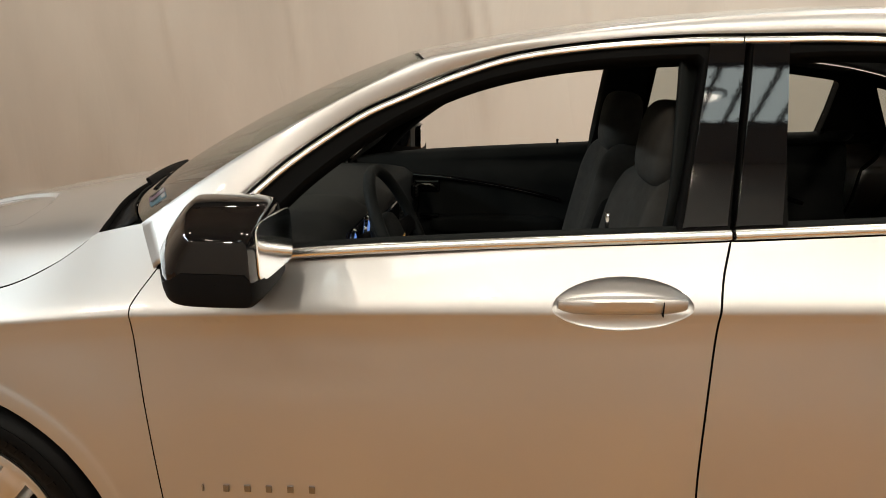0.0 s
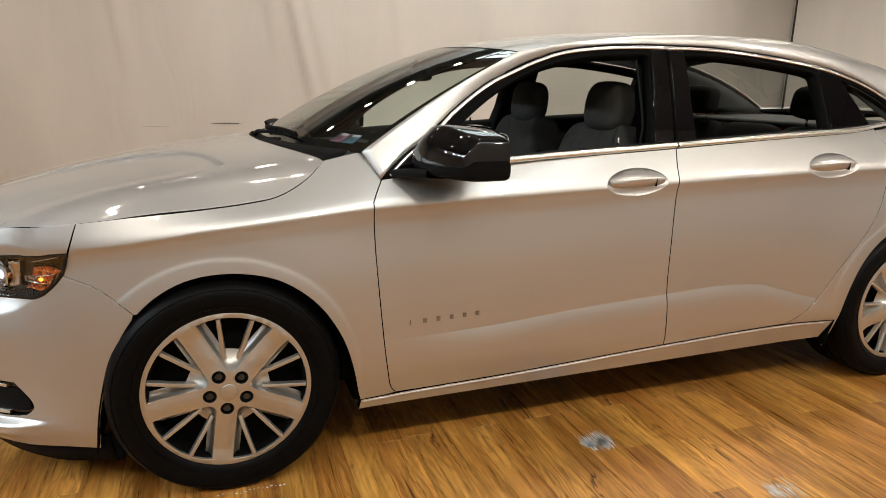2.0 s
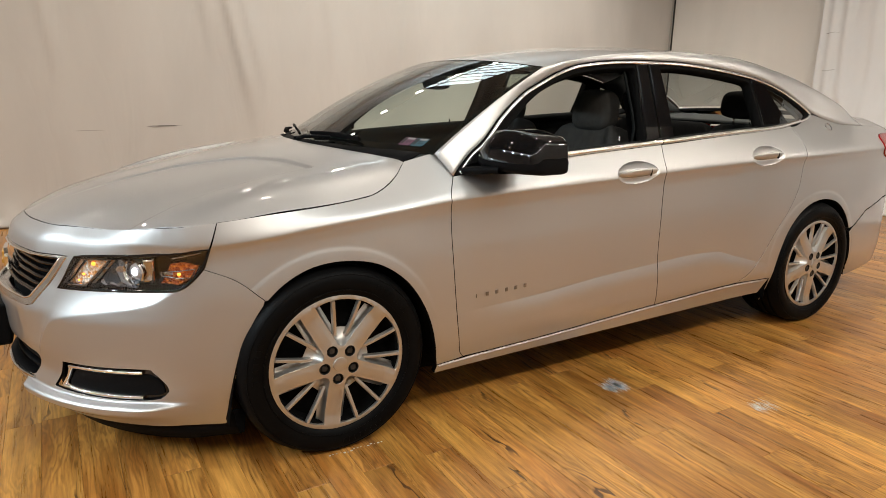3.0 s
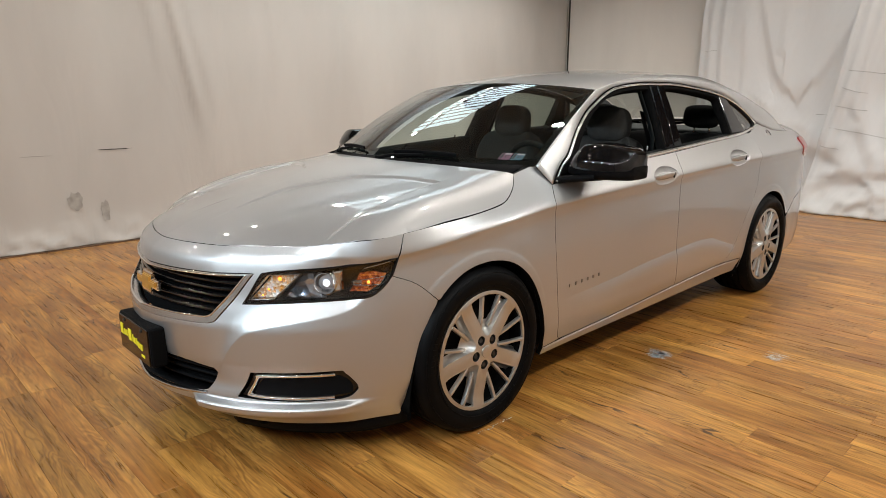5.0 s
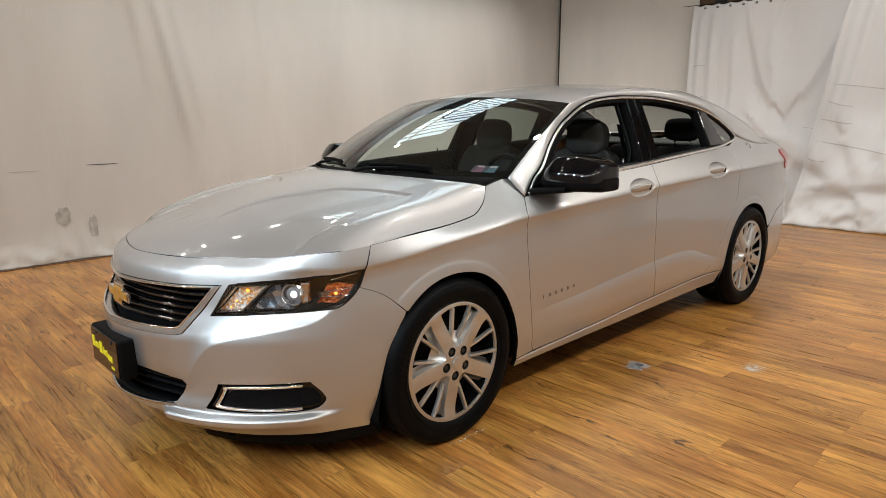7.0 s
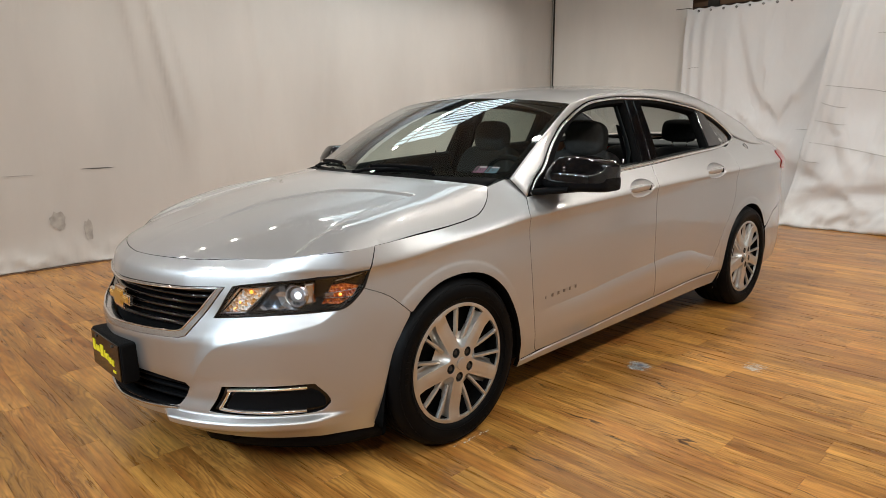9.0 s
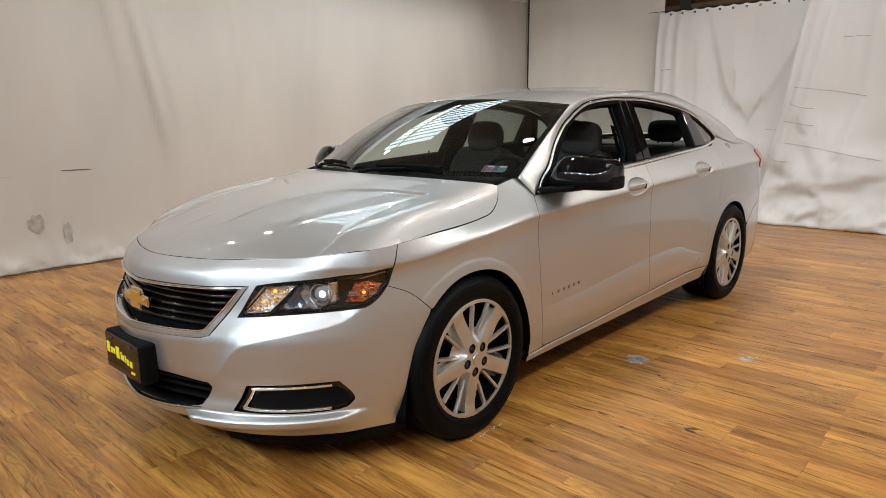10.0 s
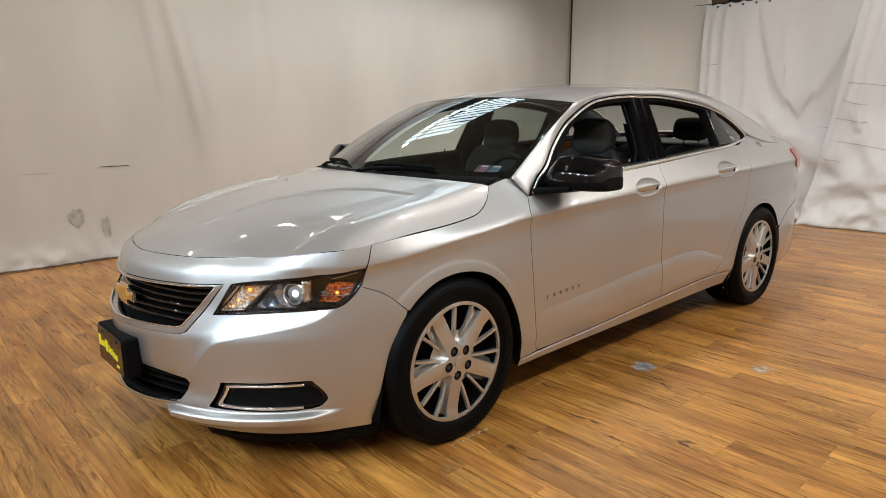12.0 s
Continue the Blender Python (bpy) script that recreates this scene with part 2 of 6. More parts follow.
def oak(name):
    """Laminate oak: each plank its own tone, figured grain lines, dark cracks that follow them, a satin lacquer."""
    mat = material(name, (.4, .2, .07), .28, spec=.45)
    nt = mat.node_tree
    b = nt.nodes["Principled BSDF"]
    info = nt.nodes.new("ShaderNodeObjectInfo")
    geo = nt.nodes.new("ShaderNodeNewGeometry")

    def calc(op, *args):
        n = nt.nodes.new("ShaderNodeMath")
        n.operation = op
        for k, v in enumerate(args):
            if isinstance(v, (int, float)):
                n.inputs[k].default_value = v
            else:
                nt.links.new(v, n.inputs[k])
        return n.outputs[0]

    def span(v, a, b, c, d):
        n = nt.nodes.new("ShaderNodeMapRange")
        nt.links.new(v, n.inputs[0])
        for k, w in enumerate((a, b, c, d)):
            n.inputs[k + 1].default_value = w
        return n.outputs[0]

    def blend(f, a, b, kind="MIX"):
        n = nt.nodes.new("ShaderNodeMix")
        n.data_type, n.blend_type = "RGBA", kind
        for k, v in ((0, f), (6, a), (7, b)):
            if isinstance(v, (int, float)):
                n.inputs[k].default_value = v
            elif isinstance(v, tuple):
                n.inputs[k].default_value = (*v, 1)
            else:
                nt.links.new(v, n.inputs[k])
        return n.outputs[2]

    rnd = calc("FRACT", calc("ADD", info.outputs["Random"], geo.outputs["Random Per Island"]))
    off = nt.nodes.new("ShaderNodeVectorMath")
    off.operation = "SCALE"
    off.inputs[0].default_value = (37.0, 53.0, 19.0)
    nt.links.new(rnd, off.inputs["Scale"])

    def field(scale, size, detail, rough=.5, warp=0.0):
        v = nt.nodes.new("ShaderNodeVectorMath")
        v.operation = "MULTIPLY_ADD"
        nt.links.new(geo.outputs["Position"], v.inputs[0])
        v.inputs[1].default_value = scale
        nt.links.new(off.outputs[0], v.inputs[2])
        n = nt.nodes.new("ShaderNodeTexNoise")
        n.inputs["Scale"].default_value, n.inputs["Detail"].default_value = size, detail
        n.inputs["Roughness"].default_value, n.inputs["Distortion"].default_value = rough, warp
        nt.links.new(v.outputs[0], n.inputs["Vector"])
        return n.outputs["Fac"]

    figure = field((5.0, .9, 1.0), 1.3, 4, .55, .4)
    streak = field((55.0, 2.2, 1.0), 1.0, 6, .7)
    cloud = field((7.0, 1.2, 1.0), 1.0, 5, .6)
    where = field((3.0, 1.1, 1.0), 1.6, 2)
    xyz = nt.nodes.new("ShaderNodeSeparateXYZ")
    nt.links.new(geo.outputs["Position"], xyz.inputs[0])
    phase = calc("ADD", calc("MULTIPLY", xyz.outputs[0], 240.0), calc("ADD", calc("MULTIPLY", figure, 95.0), calc("MULTIPLY", rnd, 60.0)))
    ring = calc("POWER", calc("MULTIPLY_ADD", calc("SINE", phase), .5, .5), 1.6)
    shown = span(where, .36, .62, .10, .62)
    tone = blend(span(cloud, .36, .64, 0.0, 1.0), (.255, .097, .018), (.530, .258, .060))
    tone = blend(calc("MULTIPLY", ring, shown), tone, (.150, .054, .012))
    hue = nt.nodes.new("ShaderNodeHueSaturation")
    nt.links.new(tone, hue.inputs["Color"])
    nt.links.new(calc("MULTIPLY", span(rnd, 0.0, 1.0, .86, 1.14), span(streak, .38, .60, .66, 1.2)), hue.inputs["Value"])
    nt.links.new(span(calc("FRACT", calc("MULTIPLY", rnd, 7.3)), 0.0, 1.0, .496, .502), hue.inputs["Hue"])
    # splits along the grain lines, and small knots
    split = calc("MULTIPLY", span(calc("SINE", calc("MULTIPLY", phase, .21)), .965, .990, 0.0, 1.0), span(field((6.0, 2.2, 1.0), 1.0, 3), .55, .63, 0.0, 1.0))
    knot = span(field((17.0, 9.0, 1.0), 1.0, 1), .135, .115, 0.0, 1.0)
    dark = calc("MINIMUM", calc("ADD", calc("MULTIPLY", split, .85), knot), 1.0)
    nt.links.new(blend(dark, hue.outputs["Color"], (.040, .014, .005)), b.inputs["Base Color"])
    nt.links.new(span(streak, .3, .7, .24, .40), b.inputs["Roughness"])
    bp = nt.nodes.new("ShaderNodeBump")
    bp.inputs["Strength"].default_value, bp.inputs["Distance"].default_value = .25, .002
    nt.links.new(calc("SUBTRACT", streak, dark), bp.inputs["Height"])
    nt.links.new(bp.outputs[0], b.inputs["Normal"])
    return mat


OAK = oak("oak_laminate")


# ---------------------------------------------------------------- mesh helpers
def part(name, verts, faces, mat, parent=None, label="", smooth=False, normals=None):
    """One mesh object from points and faces, under a thing or a part."""
    me = bpy.data.meshes.new(name)
    me.from_pydata([tuple(v) for v in verts], [], faces)
    me.materials.append(mat)
    if smooth:
        me.polygons.foreach_set("use_smooth", [True] * len(me.polygons))
    if normals is not None:
        me.normals_split_custom_set_from_vertices([tuple(n) for n in normals])
    me.update()
    ob = new(name, me)
    if parent is not None:
        ob.parent = parent
    if label:
        ob["label"] = label
    return ob


def from_bm(name, bm, mat, parent=None, label="", smooth=True):
    me = bpy.data.meshes.new(name)
    bmesh.ops.recalc_face_normals(bm, faces=bm.faces)
    bm.to_mesh(me)
    bm.free()
    me.materials.append(mat)
    if smooth:
        me.polygons.foreach_set("use_smooth", [True] * len(me.polygons))
    ob = new(name, me)
    if parent is not None:
        ob.parent = parent
    if label:
        ob["label"] = label
    return ob


def box(name, lo, hi, mat, parent=None, label="", bevel=.004, segments=2, m=None):
    """A block with softened edges."""
    bm = bmesh.new()
    bmesh.ops.create_cube(bm, size=1)
    c = [(a + b) / 2 for a, b in zip(lo, hi)]
    s = [abs(b - a) for a, b in zip(lo, hi)]
    bmesh.ops.scale(bm, vec=s, verts=bm.verts)
    if bevel:
        bmesh.ops.bevel(bm, geom=bm.edges[:], offset=min(bevel, min(s) * .45), segments=segments, affect="EDGES", profile=.6)
    bmesh.ops.translate(bm, vec=c, verts=bm.verts)
    if m is not None:
        bmesh.ops.transform(bm, matrix=m, verts=bm.verts)
    return from_bm(name, bm, mat, parent, label, smooth=False)


def cushion(name, centre, size, mat, parent=None, label="", power=.45, m=None, rings=14, around=28, shape=None):
    """A soft padded form: a rounded box drawn from a superellipsoid, bent by shape if given."""
    verts, faces = [], []
    sg = lambda v, p: math.copysign(abs(v) ** p, v)
    for i in range(rings + 1):
        a = -math.pi / 2 + math.pi * i / rings
        for j in range(around):
            b = 2 * math.pi * j / around
            p = Vector((sg(math.cos(a), power) * sg(math.cos(b), power) * size[0] / 2,
                        sg(math.cos(a), power) * sg(math.sin(b), power) * size[1] / 2, sg(math.sin(a), power) * size[2] / 2))
            if shape:
                p = Vector(shape(p))
            verts.append(p)
    for i in range(rings):
        for j in range(around):
            k = (j + 1) % around
            faces.append((i * around + j, i * around + k, (i + 1) * around + k, (i + 1) * around + j))
    mm = Matrix.Translation(centre) @ (m or Matrix())
    bm = bmesh.new()
    vs = [bm.verts.new(mm @ v) for v in verts]
    for f in faces:
        bm.faces.new([vs[k] for k in f])
    bmesh.ops.remove_doubles(bm, verts=bm.verts, dist=.0004)
    return from_bm(name, bm, mat, parent, label)


def loft(name, rows, mat, parent=None, label="", closed=False, thick=0.0, smooth=True):
    """A skin through rows of points; thick gives it a back."""
    n, k = len(rows), len(rows[0])
    verts = [Vector(p) for r in rows for p in r]
    faces = []
    for i in range(n - 1):
        for j in range(k if closed else k - 1):
            jj = (j + 1) % k
            faces.append((i * k + j, i * k + jj, (i + 1) * k + jj, (i + 1) * k + j))
    ob = part(name, verts, faces, mat, parent, label, smooth)
    if thick:
        sol = ob.modifiers.new("thickness", "SOLIDIFY")
        sol.thickness, sol.offset = thick, -1
    return ob


def lathe(name, profile, mat, parent=None, label="", steps=64, m=None, squash=None):
    """Turned about the y axis: profile is (radius, y)."""
    verts, faces = [], []
    k = len(profile)
    for i in range(steps):
        a = 2 * math.pi * i / steps
        for r, y in profile:
            p = Vector((r * math.cos(a), y, r * math.sin(a)))
            if squash is not None:
                p.z = max(p.z, squash)
            verts.append((m @ p) if m is not None else p)
    for i in range(steps):
        ii = (i + 1) % steps
        for j in range(k - 1):
            faces.append((i * k + j, ii * k + j, ii * k + j + 1, i * k + j + 1))
    bm = bmesh.new()
    vs = [bm.verts.new(v) for v in verts]
    for f in faces:
        bm.faces.new([vs[q] for q in f])
    bmesh.ops.remove_doubles(bm, verts=bm.verts, dist=.00005)
    ob = from_bm(name, bm, mat, parent, label)
    ob.data.set_sharp_from_angle(angle=radians(40))
    return ob


def sweep(name, pts, outs, width, height, mat, parent=None, label="", closed=False, sides=6):
    """A rounded strip along a line: outs are the outward directions, height stands out along them, width lies across."""
    pts = [Vector(p) for p in pts]
    n = len(pts)
    verts, faces = [], []
    prof = []
    for i in range(sides + 1):
        a = math.pi * i / sides
        prof.append((-math.cos(a) * width / 2, math.sin(a) ** .6 * height if 0 < i < sides else 0.0))
    prof += [(width / 2, -height * .6), (-width / 2, -height * .6)]
    k = len(prof)
    for i, p in enumerate(pts):
        t = (pts[(i + 1) % n] - pts[i - 1]) if closed else (pts[min(i + 1, n - 1)] - pts[max(i - 1, 0)])
        t.normalize()
        o = Vector(outs[i] if isinstance(outs, list) else outs)
        o = (o - t * o.dot(t)).normalized()
        s = t.cross(o)
        verts += [p + s * a + o * b for a, b in prof]
    for i in range(n if closed else n - 1):
        ii = (i + 1) % n
        for j in range(k):
            jj = (j + 1) % k
            faces.append((i * k + j, i * k + jj, ii * k + jj, ii * k + j))
    if not closed:
        faces += [tuple(range(k)), tuple(range((n - 1) * k, n * k))]
    bm = bmesh.new()
    vs = [bm.verts.new(v) for v in verts]
    for f in faces:
        bm.faces.new([vs[q] for q in f])
    ob = from_bm(name, bm, mat, parent, label)
    ob.data.set_sharp_from_angle(angle=radians(50))
    return ob


def tube(name, pts, radius, mat, parent=None, label="", sides=8, closed=False):
    pts = [Vector(p) for p in pts]
    n = len(pts)
    verts, faces = [], []
    ref = Vector((.13, .29, .95))
    for i, p in enumerate(pts):
        t = (pts[(i + 1) % n] - pts[i - 1]) if closed else (pts[min(i + 1, n - 1)] - pts[max(i - 1, 0)])
        t.normalize()
        a = t.cross(ref).normalized()
        b = t.cross(a)
        r = radius(i / max(n - 1, 1)) if callable(radius) else radius
        verts += [p + (a * math.cos(2 * math.pi * j / sides) + b * math.sin(2 * math.pi * j / sides)) * r for j in range(sides)]
    for i in range(n if closed else n - 1):
        ii = (i + 1) % n
        for j in range(sides):
            jj = (j + 1) % sides
            faces.append((i * sides + j, i * sides + jj, ii * sides + jj, ii * sides + j))
    if not closed:
        faces += [tuple(range(sides)), tuple(range((n - 1) * sides, n * sides))]
    bm = bmesh.new()
    vs = [bm.verts.new(v) for v in verts]
    for f in faces:
        bm.faces.new([vs[q] for q in f])
    return from_bm(name, bm, mat, parent, label)


def curve(*pts, n=8, closed=False):
    """A smooth line through control points."""
    p = [Vector(q) for q in pts]
    out = []
    m = len(p)
    for i in range(m if closed else m - 1):
        a, b = p[i], p[(i + 1) % m]
        z = p[i - 1] if (i > 0 or closed) else a * 2 - b
        c = p[(i + 2) % m] if (i + 2 < m or closed) else b * 2 - a
        for j in range(n):
            t = j / n
            out.append(.5 * ((2 * a) + (b - z) * t + (2 * z - 5 * a + 4 * b - c) * t * t + (3 * a - z - 3 * b + c) * t ** 3))
    if not closed:
        out.append(p[-1])
    return out


def inside(poly, pts):
    """Which of pts lie in the polygon."""
    poly, pts = np.asarray(poly), np.asarray(pts)
    r = np.zeros(len(pts), bool)
    x, y = pts[:, 0], pts[:, 1]
    j = len(poly) - 1
    for i in range(len(poly)):
        xi, yi, xj, yj = *poly[i], *poly[j]
        c = ((yi > y) != (yj > y))
        with np.errstate(divide="ignore", invalid="ignore"):
            r ^= c & (x < (xj - xi) * (y - yi) / (yj - yi + 1e-15) + xi)
        j = i
    return r


def resample(poly, step):
    out = []
    n = len(poly)
    for i in range(n):
        a, b = np.array(poly[i], float), np.array(poly[(i + 1) % n], float)
        d = np.linalg.norm(b - a)
        if d < 1e-6:
            continue
        k = max(1, int(round(d / step)))
        out += [a + (b - a) * j / k for j in range(k)]
    return np.array(out)


def shrink(poly, g):
    """Moves a closed outline inwards by g."""
    p = np.array(poly)
    area = np.sum(p[:, 0] * np.roll(p[:, 1], -1) - np.roll(p[:, 0], -1) * p[:, 1])
    t = np.roll(p, -1, 0) - np.roll(p, 1, 0)
    t /= np.linalg.norm(t, axis=1)[:, None] + 1e-12
    nrm = np.stack([-t[:, 1], t[:, 0]], 1) * (1 if area > 0 else -1)
    return p + nrm * g


def patch(name, fn, outline, mat, parent=None, label="", holes=(), unit=1.0, step=.03, gap=.0025, lip=.022, centre=(0, 0, .6), push=0.0, creases=(), dark=True, edge=.6):
    """A panel of a curved surface fn(a, b) inside an outline with holes: a dense skin with its true normals and a turned-in edge.
    unit: metres to one step of a."""
    from mathutils.geometry import delaunay_2d_cdt
    sc = np.array([unit, 1.0])
    loops = [shrink(resample(np.array([tuple(q)[:2] for q in outline]) * sc, step * edge), gap)]
    loops += [shrink(resample(np.array([tuple(q)[:2] for q in h]) * sc, step * .5), -gap * .5) for h in holes]
    lo, hi = loops[0].min(0), loops[0].max(0)
    gx, gy = np.meshgrid(np.arange(lo[0], hi[0], step), np.arange(lo[1], hi[1], step))
    grid = np.stack([gx.ravel(), gy.ravel()], 1)
    keep = inside(loops[0], grid)
    for h in loops[1:]:
        keep &= ~inside(h, grid)
    bound = np.concatenate(loops)
    grid = grid[keep]
    if len(grid):
        d = np.min(np.linalg.norm(grid[:, None] - bound[None], axis=2), axis=1)
        grid = grid[d > step * .45]
    kept = []
    for line in creases:
        # rows of points close to a crease keep it crisp
        line = resample(np.array([tuple(q)[:2] for q in line]) * sc, step * .35)
        line = line[inside(loops[0], line)]
        if not len(line):
            continue
        for h in loops[1:]:
            line = line[~inside(h, line)]
        line = line[np.min(np.linalg.norm(line[:, None] - bound[None], axis=2), axis=1) > step * .3]
        if len(line) and len(grid):
            d = np.min(np.linalg.norm(grid[:, None] - line[None], axis=2), axis=1)
            grid = grid[d > step * .28]
            kept.append(line)
    if kept:
        grid = np.concatenate([grid] + kept)
    edges, start = [], 0
    for lp in loops:
        edges += [(start + i, start + (i + 1) % len(lp)) for i in range(len(lp))]
        start += len(lp)
    coords = [Vector(p) for p in np.concatenate([bound, grid])]
    v2, _, tris, _, _, _ = delaunay_2d_cdt(coords, edges, [], 0, 1e-6)
    v2 = np.array([tuple(v) for v in v2])
    cen = np.array([v2[list(t)].mean(0) for t in tris])
    ok = inside(loops[0], cen)
    for h in loops[1:]:
        ok &= ~inside(h, cen)
    tris = [t for t, k in zip(tris, ok) if k]
    c0 = Vector(centre)
    P, N = [], []
    e = 2e-4
    for a, b in v2 / sc:
        p = Vector(fn(a, b))
        n = (Vector(fn(a + e, b)) - Vector(fn(a - e, b))).cross(Vector(fn(a, b + e)) - Vector(fn(a, b - e)))
        n.normalize()
        ref = p - Vector((min(max(p.x, c0.x - 1.9), c0.x + 1.9), c0.y, c0.z))
        if n.dot(ref) < 0:
            n = -n
        P.append(p + n * push)
        N.append(n)
    faces = []
    for a, b, c in tris:
        g = (P[b] - P[a]).cross(P[c] - P[a])
        faces.append((a, b, c) if g.dot(N[a]) > 0 else (a, c, b))
    used = set()
    count = {}
    for f in faces:
        for i in range(3):
            used.add(f[i])
            count[(f[i], f[(i + 1) % 3])] = 1
    rim = [k for k in count if (k[1], k[0]) not in count]
    ring = {}
    outw = {}
    for a, b in rim:
        d = (P[b] - P[a]).normalized().cross(N[a])
        outw[a] = outw.get(a, Vector()) + d
        outw[b] = outw.get(b, Vector()) + d
    for a in outw:
        o = outw[a].normalized()
        i0 = len(P)
        P += [P[a] - N[a] * .0012 + o * .0004, P[a] - N[a] * lip]
        N += [(N[a] + o).normalized(), o]
        ring[a] = (a, i0, i0 + 1)
    skin = len(faces)
    for k in (0, 1):
        for a, b in rim:
            ia, ib = ring[a], ring[b]
            faces.append((ib[k], ia[k], ia[k + 1], ib[k + 1]))
    remap = sorted({i for f in faces for i in f})
    new_i = {o: i for i, o in enumerate(remap)}
    ob = part(name, [P[i] for i in remap], [tuple(new_i[i] for i in f) for f in faces], mat, parent, label, True, [N[i] for i in remap])
    if mat is PAINT and dark:
        # shade in the gaps is painted: turned-in edges of painted panels are black
        ob.data.materials.append(SEALGAP)
        ob.data.polygons.foreach_set("material_index", [0] * (skin + len(rim)) + [1] * (len(faces) - skin - len(rim)))
    return ob


def empty(name, at=(0, 0, 0)):
    ob = new(name)
    ob.location = at
    ob.empty_display_size = .1
    return ob


# ---------------------------------------------------------------- curves of the bodywork
def spline(*pts):
    """A smooth shape-keeping curve y(x) through a few control points."""
    xs, ys = np.array(pts, float).T
    h, d = np.diff(xs), np.diff(ys) / np.diff(xs)
    m = np.empty(len(xs))
    m[0], m[-1] = d[0], d[-1]
    for i in range(1, len(xs) - 1):
        m[i] = 0 if d[i - 1] * d[i] <= 0 else 3 * (h[i - 1] + h[i]) / ((2 * h[i] + h[i - 1]) / d[i - 1] + (h[i] + 2 * h[i - 1]) / d[i])

    def value(x):
        x = min(max(x, xs[0]), xs[-1])
        i = min(max(int(np.searchsorted(xs, x)) - 1, 0), len(xs) - 2)
        t = (x - xs[i]) / h[i]
        return float(ys[i] * (1 + 2 * t) * (1 - t) ** 2 + ys[i + 1] * t * t * (3 - 2 * t)
                     + h[i] * (m[i] * t * (1 - t) ** 2 + m[i + 1] * t * t * (t - 1)))
    return value


def ease(a, b, x):
    t = min(max((x - a) / (b - a), 0), 1)
    return t * t * (3 - 2 * t)


# the flank: shoulder height, half-width at the shoulder, slope above it, belt height
SHOULDER = spline((-2.5, .77), (-1.85, .79), (-1.4, .842), (-.95, .879), (0, .915), (1.07, .948), (2.0, .965), (2.6, .965))
WIDE = spline((-2.4, .876), (-1.2, .874), (-.96, .862), (0, .857), (.8, .853), (1.42, .868), (1.9, .850), (2.2, .808), (2.4, .725), (2.5, .6))
SLOPE = spline((-2.4, .15), (-1.85, .2), (-1.5, .8), (-1.27, 1.15), (-1.09, 1.05), (-.92, .85), (.2, .65), (.8, .72), (1.2, .88), (1.5, 1.03), (1.9, 1.0), (2.4, .8))
BELT = spline((-1.0, .951), (-.92, .957), (-.6, .990), (-.38, 1.005), (.2, 1.036), (.69, 1.064), (1.1, 1.085), (1.5, 1.12), (2.2, 1.1))
PLAIN = spline((-.2, -.08), (0, -.035), (.09, -.018), (.22, -.005), (.33, -.0038), (.445, -.0045), (.55, -.005), (.70, -.0068), (.82, -.0105), (.91, -.0125), (.965, -.009), (1.0, -.001), (1.1, .001))
LOWLINE = spline((-1.1, .425), (-.9, .434), (-.525, .451), (-.2, .477), (.15, .495), (.42, .506), (.60, .497), (.73, .462), (.94, .405), (1.1, .37))   # the crease low on the doors
NOSE_X = -1.2


def taper(x, a=1.22):
    u = min(max((NOSE_X - x) / a, 0), 1)
    return max(1 - u ** 3, 0) ** (1 / 2.1)


def flare(x, z, crisp=1.0):
    """The lips of the wheel arches stand a little proud."""
    out = 0
    for wx in (-1.4185, 1.4185):
        r = math.hypot(x - wx, z - .345)
        out += (.0018 * crisp * ease(.412, .396, r) + .0025 * ease(.42, .37, r) + .006 * ease(.62, .42, r)) * ease(.1, .35, z)
    return out


def section(x, z):
    zs = SHOULDER(x)
    f = (z - .19) / (zs - .19)
    d = z - zs
    w = .010
    soft = w * math.log1p(math.exp(min(d / w, 40)))
    f = min(f, 1.05)
    c = LOWLINE(x)
    u = min(max((c + .001 - z) / .075, 0), 1)
    step = .0080 * ease(-1.0, -.55, x) * ease(1.12, .85, x) * u * (2 - u) * ease(.225, .34, z)
    return WIDE(x) + PLAIN(f) + step - SLOPE(x) * soft


def side(x, z, near=1):
    """A point of the flank from its place along the car and its height."""
    y = section(x, z) * taper(x) + flare(x, z)
    return (x, -near * y, z)


NOSE = spline((.08, -2.25), (.15, -2.30), (.20, -2.345), (.235, -2.395), (.27, -2.40), (.33, -2.385), (.42, -2.405), (.53, -2.41), (.58, -2.395), (.64, -2.372), (.72, -2.352), (.77, -2.330), (.80, -2.292), (.83, -2.25), (.9, -2.1))


LEDGE = spline((.25, .33), (.292, .372), (.33, .452), (.381, .522), (.442, .550), (.52, .570), (.60, .588), (.64, .604), (.668, .630), (.8, .75))


def ledge_rise(t):
    """A crisp crease below, a soft end above."""
    t = .035 * math.log1p(math.exp(min(t / .035, 60)))
    return 1 - math.exp(-1.6 * t * t * .5 - .9 * t)


def nose_depth(q, z):
    a = NOSE_X - NOSE(z)
    return a + max(1.19 - a, 0) * ease(.40, .74, abs(q)) if z > .74 else a + max(1.19 - a, 0) * ease(.40, .74, abs(q)) * ease(.60, .74, z)


